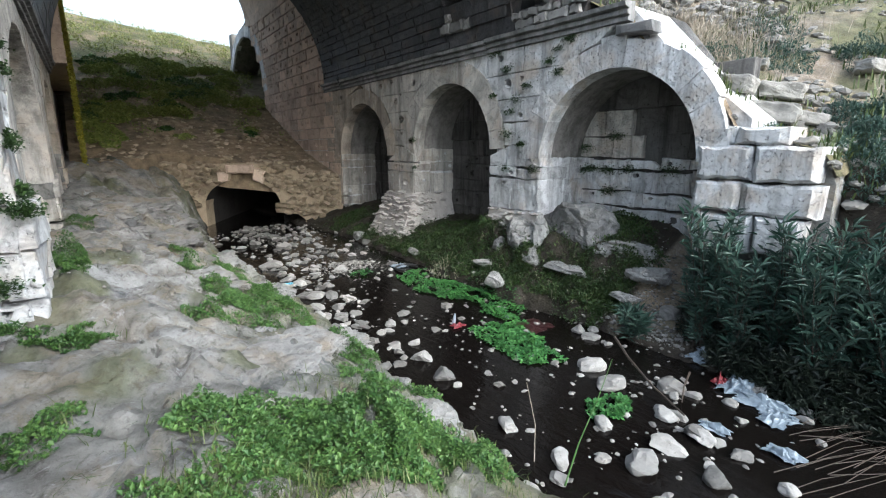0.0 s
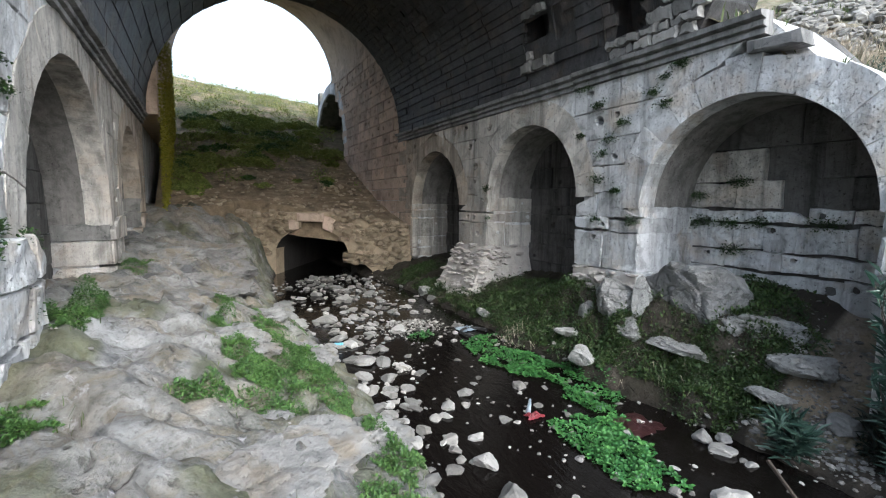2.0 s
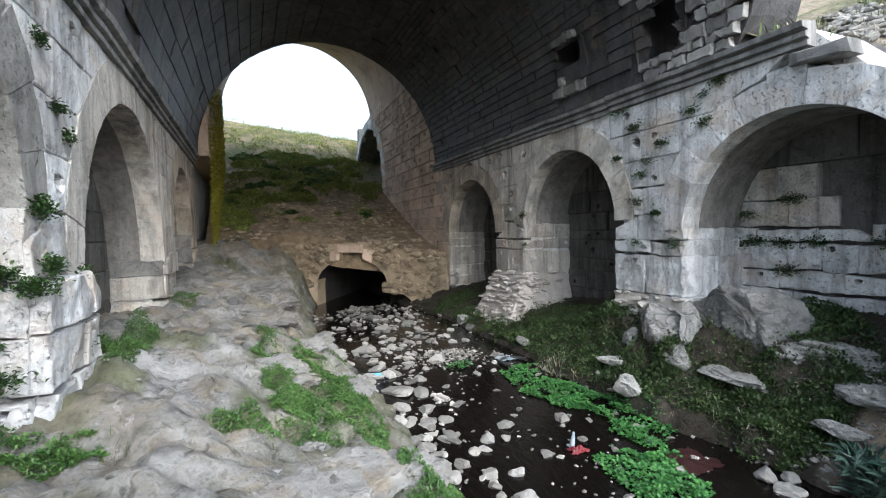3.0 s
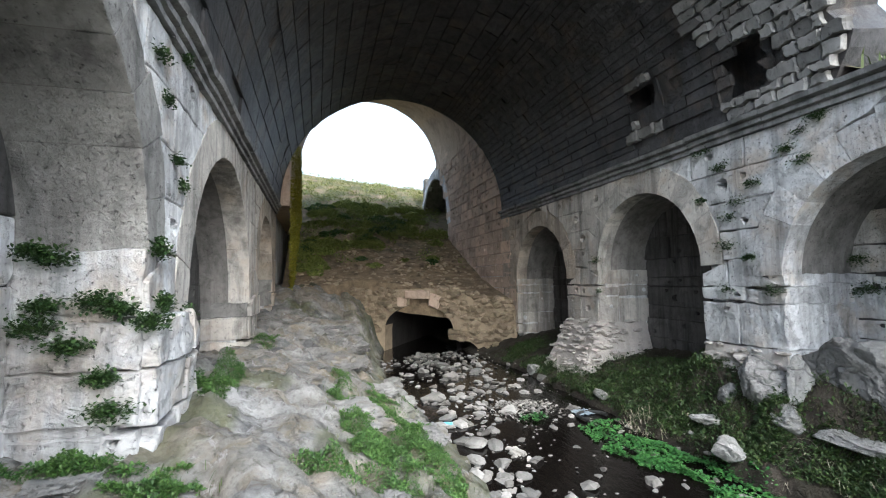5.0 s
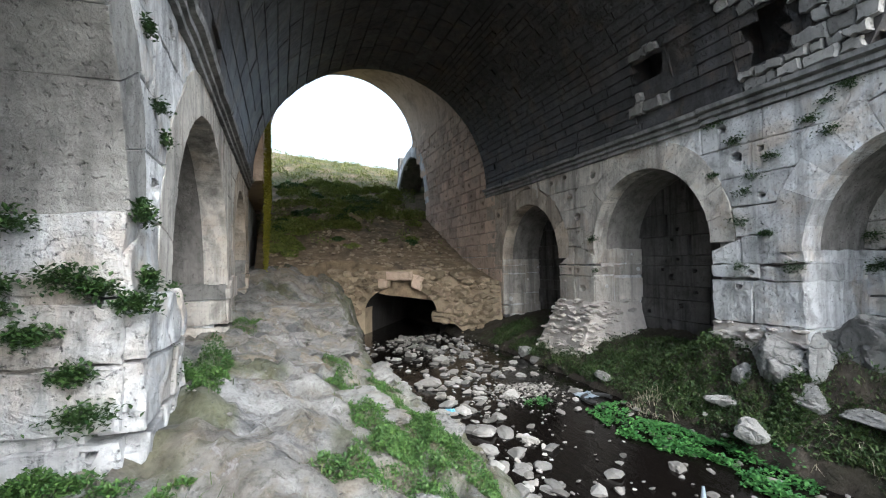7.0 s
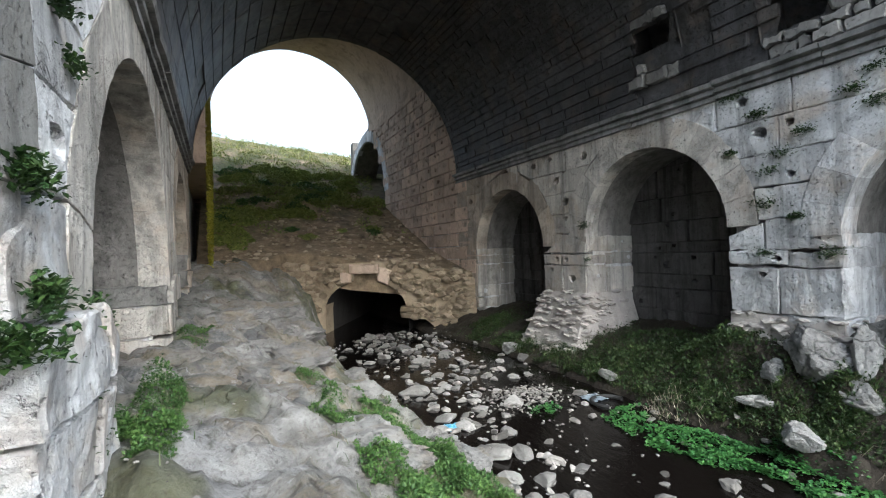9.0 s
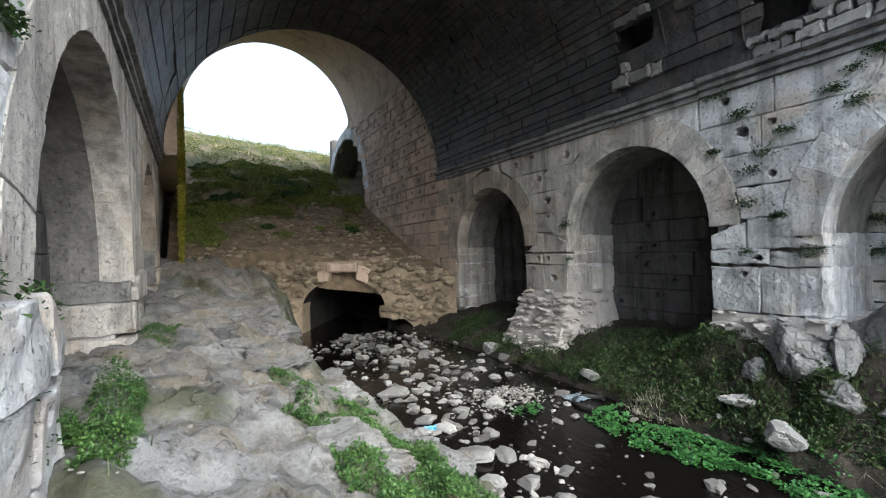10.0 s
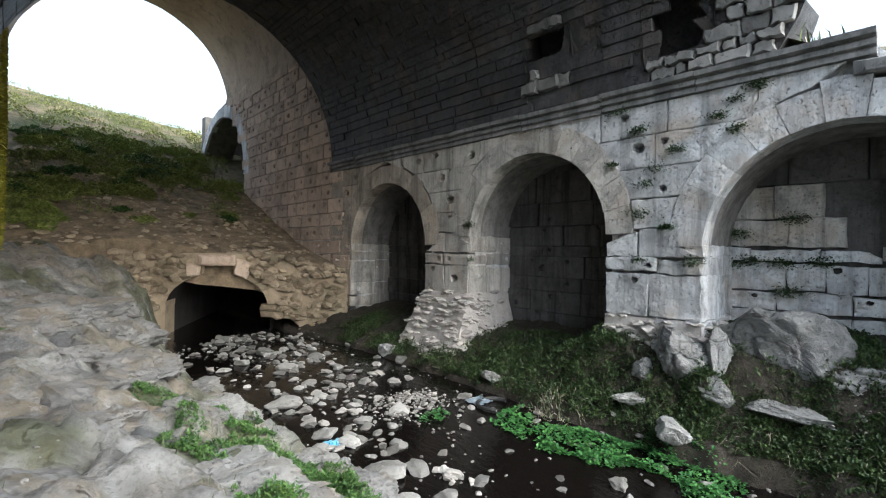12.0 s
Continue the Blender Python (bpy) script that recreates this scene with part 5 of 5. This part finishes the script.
spots = []
while len(spots) < 260:
    y = g.uniform(6.5, 18.6)
    x = g.uniform(bank_left(y), bank_right(y) + 0.2)
    dense = 0.05 + 0.8 * math.exp(-((x - 0.35) / 0.5) ** 2) * float(ss(6.3, 8.0, y)) * float(ss(13.5, 11.5, y)) + 0.8 * float(ss(10.5, 13.0, y)) * math.exp(-((x - 1.6) / 1.4) ** 2)
    if g.random() < dense:
        spots.append((x, y, max(water_z(y), height(x, y)) + 0.015, 0.05 + 0.2 * g.random() ** 1.8))
for _ in range(300):
    y = g.uniform(2.6, 10.5)
    x = g.uniform(bank_left(y) + 0.05, bank_right(y) + 0.35)
    if noise.noise(Vector((x * 1.3, y * 1.0, 31.0))) > -0.12:
        spots.append((x, y, max(water_z(y), height(x, y)) + 0.01, 0.035 + 0.11 * g.random() ** 2.2))
scatter_stuff("stream_stones", spots, STONES[:5], GRAVEL, "broken stones strewn in the stream bed", 27)

# ---- boulders ----
for k, (x, y, z, sx, sy, sz, rz, flat) in enumerate([(4.24, 8.12, 1.22, 0.85, 0.8, 1.0, 0.3, 0.9), (4.7, 7.05, 1.25, 1.3, 1.8, 1.7, 0.1, 0.8), (4.2, 7.68, 1.25, 0.34, 0.4, 0.95, 0.9, 0.9), (4.85, 6.15, 1.0, 1.1, 1.3, 0.95, 0.5, 0.6), (4.05, 6.85, 0.72, 0.75, 1.15, 0.55, 0.1, 0.6), (4.02, 7.6, 0.78, 0.5, 0.6, 0.6, 0.4, 0.7), (4.0, 8.5, 0.85, 0.4, 0.5, 0.6, 0.7, 0.8), (3.68, 8.5, 0.58, 0.5, 0.75, 0.42, 1.0, 0.6), (3.15, 7.9, 0.45, 0.42, 0.5, 0.5, 0.3, 0.7), (4.55, 5.5, 0.8, 0.8, 0.9, 0.7, 0.3, 0.6), (3.45, 14.05, 0.36, 0.6, 0.5, 0.55, 0.3, 0.7), (3.3, 10.9, 0.45, 0.3, 0.35, 0.3, 0.1, 0.7), (4.0, 5.6, 0.5, 0.45, 0.5, 0.4, 0.6, 0.6)]):
    me = rough_stone("boulder", 500 + k, flat, 5, 0.6, 0.1, 12)
    me.materials.append(BOULDER)
    ob = new("boulder", me)
    ob.matrix_world = Matrix.Translation((x, y, z)) @ Euler((0.1, 0.15, rz)).to_matrix().to_4x4() @ Matrix.Diagonal((sx, sy, sz, 1))
    tagged(ob, "grey fissured boulder resting on the stream bank", "boulder", "boulders below the arcade")
for k, (x, y, s, flat) in enumerate([(-2.2, 16.2, 2.4, 0.4), (-1.35, 14.6, 1.6, 0.5), (-0.8, 12.6, 1.2, 0.55), (-0.75, 10.0, 0.9, 0.5), (-0.6, 6.7, 0.8, 0.5), (-1.3, 6.3, 1.1, 0.35), (-0.75, 4.6, 0.8, 0.45), (-1.9, 8.7, 1.5, 0.35), (-1.6, 12.6, 1.6, 0.5), (-3.75, 6.5, 0.7, 0.35), (-0.45, 13.9, 0.9, 0.6), (-2.4, 11.2, 1.7, 0.35), (-0.75, 8.9, 0.8, 0.5), (-1.1, 11.4, 1.1, 0.5), (-2.7, 14.0, 1.6, 0.4), (-1.9, 5.6, 1.4, 0.25), (-1.5, 10.3, 0.7, 0.5), (-2.3, 9.8, 0.8, 0.4), (-1.0, 7.7, 0.55, 0.55), (-2.5, 7.4, 0.8, 0.35), (-0.6, 9.4, 0.5, 0.6), (-1.25, 13.4, 0.9, 0.55), (-2.1, 13.0, 0.9, 0.5), (-0.5, 5.5, 0.45, 0.55), (-1.6, 7.0, 0.6, 0.4), (-2.9, 10.2, 0.8, 0.4), (-1.7, 15.6, 1.0, 0.6), (-0.35, 12.2, 0.6, 0.6)]):
    me = rough_stone("outcrop", 560 + k, flat, 5, 0.55, 0.2, 10)
    me.materials.append(OUTCROP)
    ob = new("rock_outcrop", me)
    ob.matrix_world = Matrix.Translation((x, y, height(x, y) - 0.08 * s)) @ Euler((0.08, -0.1, 1.3 * k)).to_matrix().to_4x4() @ Matrix.Diagonal((s, s * 0.8, s * 0.8, 1))
    tagged(ob, "smooth grey rock outcrop of the stream bank", "rock", "outcrops of the rock bank")


# ---- oleander ----
def branch(bm, points, r0, r1, sides=5):
    rings = []
    for i, p in enumerate(points):
        p = Vector(p)
        q = Vector(points[min(i + 1, len(points) - 1)]) - Vector(points[max(i - 1, 0)])
        fr = q.normalized().to_track_quat("Z", "Y").to_matrix()
        r = r0 + (r1 - r0) * i / (len(points) - 1)
        rings.append([bm.verts.new(p + fr @ Vector((r * math.cos(2 * math.pi * k / sides), r * math.sin(2 * math.pi * k / sides), 0))) for k in range(sides)])
    for a, b in zip(rings, rings[1:]):
        for k in range(sides):
            bm.faces.new((a[k], a[(k + 1) % sides], b[(k + 1) % sides], b[k]))
    bm.faces.new(rings[-1])


def oleander(x, y, tall, stems, spread, seed, label):
    r = random.Random(seed)
    z0 = height(x, y) - 0.03
    root = new("oleander_bush")
    root.location = (x, y, z0)
    pts = []
    for _ in range(stems):
        bm = bmesh.new()
        a, out = r.uniform(0, 6.3), spread * math.sqrt(r.random())
        h = tall * r.uniform(0.55, 1.05)
        line = [(0.08 * math.cos(a), 0.08 * math.sin(a), 0)]
        for k in range(1, 6):
            t = k / 5
            line.append((out * t ** 1.3 * math.cos(a) + r.gauss(0, 0.02), out * t ** 1.3 * math.sin(a) + r.gauss(0, 0.02), h * t))
        branch(bm, line, 0.013, 0.004)
        part("stem", bm, TWIG, root)
        for _ in range(46):
            t = 0.04 + 0.96 * r.random() ** 0.8
            i = min(4, int(t * 5))
            f = t * 5 - i
            p = Vector(line[i]).lerp(Vector(line[i + 1]), f)
            pts.append(tuple(p + Vector((r.gauss(0, 0.025), r.gauss(0, 0.025), r.gauss(0, 0.02)))))
    leaves("foliage", pts, 0.19, LEAF_OLEANDER, (0.0, 1.2), 0.17, root, seed, 0.35)
    return tagged(root, label, "bush", "oleanders by the stream")


for k, (x, y, tall, stems, spread) in enumerate([(3.9, 4.35, 1.95, 26, 0.4), (3.75, 3.85, 1.55, 20, 0.35), (4.05, 3.45, 1.85, 34, 0.5), (3.75, 2.95, 1.9, 38, 0.5), (4.2, 2.7, 1.9, 38, 0.55), (3.8, 2.3, 1.95, 40, 0.55), (4.4, 2.0, 2.0, 34, 0.55), (3.75, 1.6, 1.9, 34, 0.5)]):
    oleander(x, y, tall, stems, spread, 1 + k, "dense dark green oleander bush on the stream bank")
oleander(3.55, 5.15, 0.42, 14, 0.25, 15, "small young oleander among the stones")


# near-black leaves added to stand in for deep shade below the bushes
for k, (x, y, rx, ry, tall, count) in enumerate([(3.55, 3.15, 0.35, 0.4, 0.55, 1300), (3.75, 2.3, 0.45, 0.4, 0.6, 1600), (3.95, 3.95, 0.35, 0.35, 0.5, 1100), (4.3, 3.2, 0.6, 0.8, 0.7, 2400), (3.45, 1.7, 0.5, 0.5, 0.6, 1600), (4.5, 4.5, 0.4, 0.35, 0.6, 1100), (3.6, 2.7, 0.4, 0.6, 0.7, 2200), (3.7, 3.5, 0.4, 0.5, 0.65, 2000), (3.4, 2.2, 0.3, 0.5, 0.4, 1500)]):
    tagged(leaves("undergrowth", mound(x, y, rx, ry, tall, count, 900 + k), 0.13, LEAF_SHADE, (-0.4, 1.2), 0.2, seed=900 + k), "undergrowth coloured dark for the shade under the oleanders", "undergrowth", "undergrowth by the stream", "stuff")

# ---- hillside above the arcade ----
def hill_z(x, y):
    return cover_height(x, y) if x < 7.0 and y > 3.3 else height(x, y)


g = random.Random(31)
for k, (x, y, s, flat) in enumerate([(5.3, 4.9, 0.8, 0.35), (5.7, 4.5, 1.0, 0.3), (6.6, 4.7, 0.9, 0.4), (6.1, 4.1, 0.6, 0.4), (8.4, 3.9, 0.7, 0.45), (5.2, 4.25, 0.5, 0.5), (7.4, 5.3, 0.5, 0.5)]):
    me = rough_block("ashlar", 700 + k, RUBBLE)
    ob = new("fallen_ashlar", me)
    ob.matrix_world = Matrix.Translation((x, y, hill_z(x, y) + 0.1 * s)) @ Euler((0.15, 0.1, 0.3 * k)).to_matrix().to_4x4() @ Matrix.Diagonal((s * 0.5, s * 0.8, s * 0.32, 1))
    tagged(ob, "fallen grey ashlar half buried in the hillside", "stone block", "fallen ashlars on the hillside")
spots = []
while len(spots) < 900:
    x, y = g.uniform(4.6, 14), g.uniform(1.5, 9.5)
    if noise.noise(Vector((x * 0.6, y * 0.6, 4.0))) > 0.0:
        spots.append((x, y, hill_z(x, y), 0.05 + 0.22 * g.random() ** 3))
for _ in range(420):
    x, y = g.uniform(4.45, 7.4), g.uniform(2.0, 4.4)
    spots.append((x, y, hill_z(x, y), 0.07 + 0.25 * g.random() ** 2))
for _ in range(700):
    x = g.uniform(9.0, 15.0)
    y = 5.6 + (x - 9) * 0.35 + g.uniform(0, 3.5)
    spots.append((x, y, hill_z(x, y) + 0.15 * g.random(), 0.18 + 0.2 * g.random()))
scatter_stuff("hillside_stones", spots, SMALL, RUBBLE, "loose rubble of a ruined wall on the hillside", 32)
pts, dry = [], []
while len(pts) < 7000:
    x, y = g.uniform(4.6, 16), g.uniform(1.2, 11)
    n = noise.noise(Vector((x * 0.5, y * 0.5, 9.0)))
    if n > -0.1 + 0.3 * g.random():
        pts.append((x, y, hill_z(x, y)))
for _ in range(900):
    x, y = g.uniform(4.6, 7.0), g.uniform(2.2, 3.6)
    pts.append((x, y, hill_z(x, y)))
for _ in range(5200):
    x, y = 7.6 + g.gauss(0, 1.3), 7.2 + g.gauss(0, 0.9)
    if x > 4.9:
        dry.append((x, y, hill_z(x, y)))
tagged(blades("grass", pts, 0.22, GRASS, 0.012, 0.9, 33), "short green grass on the hillside", "grass", kind="stuff")
tagged(blades("dry_grass", dry, 0.38, GRASS_DRY, 0.007, 1.1, 34), "dry straw-coloured brush on the hillside", "brush", kind="stuff")
for k, (x, y, s) in enumerate([(5.35, 4.3, 0.4), (6.5, 3.6, 0.55), (8.0, 5.2, 0.9), (8.8, 4.2, 0.6), (9.6, 6.0, 0.9), (6.2, 2.9, 0.6), (7.0, 6.0, 0.8), (5.2, 3.1, 0.5), (5.9, 3.3, 0.55), (4.9, 2.6, 0.5), (6.8, 3.2, 0.5)]):
    tagged(leaves("shrub", mound(x, y, s * 0.7, s * 0.7, s * 0.75, 1500, 800 + k, hill_z), 0.06, LEAF_OLEANDER, (0, 1.4), 0.3, seed=800 + k), "grey-green low shrub on the hillside", "shrub", "shrubs on the hillside", "stuff")


# ---- litter and driftwood ----
def plastic(name, a, b):
    m = plain(name, a, b, 5.0, 0.4, 0.01)
    return m


SHEET = plastic("pale_plastic", (0.09, 0.12, 0.155), (0.27, 0.32, 0.36))
BLUE = plastic("blue_plastic", (0.05, 0.25, 0.42), (0.2, 0.5, 0.65))
RED = plastic("red_cloth", (0.09, 0.008, 0.012), (0.20, 0.02, 0.028))
MAROON = plastic("maroon_debris", (0.016, 0.006, 0.006), (0.038, 0.011, 0.011))


def crumpled(name, x, y, sx, sy, tall, material, label, seed, category="litter"):
    n = 22
    verts = []
    for j in range(n + 1):
        for i in range(n + 1):
            u, v = (i / n - 0.5), (j / n - 0.5)
            p = Vector((u * 3.1 + seed, v * 3.1, seed * 0.7))
            k = abs(noise.noise(p)) + 0.5 * abs(noise.noise(p * 2.3)) + 0.25 * abs(noise.noise(p * 5))
            w = 1 + 0.5 * noise.noise(Vector((math.atan2(v, u) * 1.2, seed, 0)))
            px, py = x + sx * u * w + 0.15 * sx * noise.noise(p * 1.7), y + sy * v * w + 0.15 * sy * noise.noise(p * 1.9 + Vector((5, 0, 0)))
            edge = 1 - max(abs(u), abs(v)) * 2
            verts.append((px, py, max(water_z(py), height(px, py)) + 0.01 + 0.5 * tall * k * (0.25 + edge)))
    faces = [(j * (n + 1) + i, j * (n + 1) + i + 1, (j + 1) * (n + 1) + i + 1, (j + 1) * (n + 1) + i) for j in range(n) for i in range(n)]
    ob = mesh_object(name, verts, faces, material)
    mod = ob.modifiers.new("thickness", "SOLIDIFY")
    mod.thickness = 0.004
    return tagged(ob, label, category, "litter in the stream")


crumpled("plastic_sheet", 3.25, 3.55, 0.5, 0.35, 0.28, SHEET, "crumpled pale blue plastic sheet caught on the bank", 1)
crumpled("plastic_sheet", 3.05, 3.25, 0.35, 0.55, 0.25, SHEET, "crumpled pale blue plastic sheet caught on the bank", 2)
crumpled("plastic_sheet", 2.85, 3.02, 0.4, 0.3, 0.18, SHEET, "crumpled pale blue plastic sheet caught on the bank", 3)
crumpled("plastic_bag", 3.66, 4.2, 0.3, 0.25, 0.3, SHEET, "torn whitish plastic bag beside the bush", 4)
crumpled("plastic_bag", 2.09, 3.36, 0.16, 0.3, 0.2, SHEET, "pale plastic rag hanging over a stone", 5)
crumpled("plastic_bag", 2.18, 2.75, 0.2, 0.3, 0.2, SHEET, "pale plastic rag hanging over a stone", 6)
crumpled("plastic_bag", 0.2, 10.7, 0.3, 0.25, 0.14, BLUE, "small blue plastic bag in the water", 7)
crumpled("rag", 1.73, 7.22, 0.22, 0.14, 0.18, RED, "small red rag in the stream", 8)
crumpled("rag", 3.2, 3.75, 0.2, 0.14, 0.3, RED, "small red rag among the plastic", 9)
crumpled("debris_mat", 2.75, 6.5, 0.55, 0.5, 0.1, MAROON, "maroon mat of rotting debris in the stream", 10, "debris")
crumpled("plastic_bag", 2.75, 7.05, 0.22, 0.18, 0.05, SHEET, "flattened whitish plastic bag by the cress", 11)
crumpled("plastic_bag", 2.7, 10.65, 0.35, 0.3, 0.16, SHEET, "bluish plastic bag at the water's edge", 12)
bm = bmesh.new()
branch(bm, [(1.72, 7.32, -0.02), (1.75, 7.35, 0.05), (1.79, 7.38, 0.11), (1.80, 7.39, 0.13), (1.82, 7.41, 0.17)], 0.036, 0.014, 10)
tagged(finish("plastic_bottle", bm, SHEET), "greyish plastic bottle leaning in the stream", "bottle", "litter in the stream")
bm = bmesh.new()
branch(bm, [(2.75 + 0.27 * math.cos(a), 10.35 + 0.27 * math.sin(a), water_z(10.35) + 0.035) for a in [math.pi * k / 14 * 1.25 for k in range(15)]], 0.035, 0.03, 8)
tagged(finish("tyre_piece", bm, plain("black_rubber", (0.012, 0.012, 0.012), (0.03, 0.03, 0.03))), "piece of black tyre lying in the water", "tyre", "litter in the stream")


def stick(points, r0, r1, label, material=TWIG):
    bm = bmesh.new()
    branch(bm, points, r0, r1, 6)
    tagged(finish("stick", bm, material), label, "stick", "driftwood by the stream")


stick([(2.7, 4.95, 0.35), (2.5, 4.6, 0.22), (2.2, 4.1, 0.14), (1.95, 3.6, 0.1)], 0.02, 0.01, "bare grey stick lying over the stones")
stick([(2.9, 4.0, 0.14), (2.55, 3.9, 0.1), (2.2, 3.75, 0.09)], 0.014, 0.006, "bare grey stick lying over the stones")
stick([(0.15, 3.75, 0.02), (0.45, 3.85, 0.25), (0.85, 3.95, 0.5), (1.3, 4.1, 0.75)], 0.009, 0.003, "thin green reed leaning over the water", LEAF_HERB)
stick([(0.2, 4.15, 0.0), (0.25, 4.2, 0.35), (0.22, 4.3, 0.75)], 0.006, 0.002, "thin dry reed standing in the water", GRASS_DRY)
r = random.Random(44)
for _ in range(24):
    x, y, a, ln = 2.75 + r.gauss(0, 0.35), 2.35 + r.gauss(0, 0.2), -0.45 + r.gauss(0, 0.14), r.uniform(0.5, 1.3)
    dx, dy = math.cos(a) * ln / 2, math.sin(a) * ln / 2
    z = max(0.0, height(x, y)) + 0.02 + 0.10 * r.random()
    stick([(x - dx, y - dy, z - 0.02), (x, y, z + 0.05 * r.random()), (x + dx, y + dy, z + r.gauss(0, 0.02))], 0.0045, 0.002, "dry reed in a heap of flood debris")
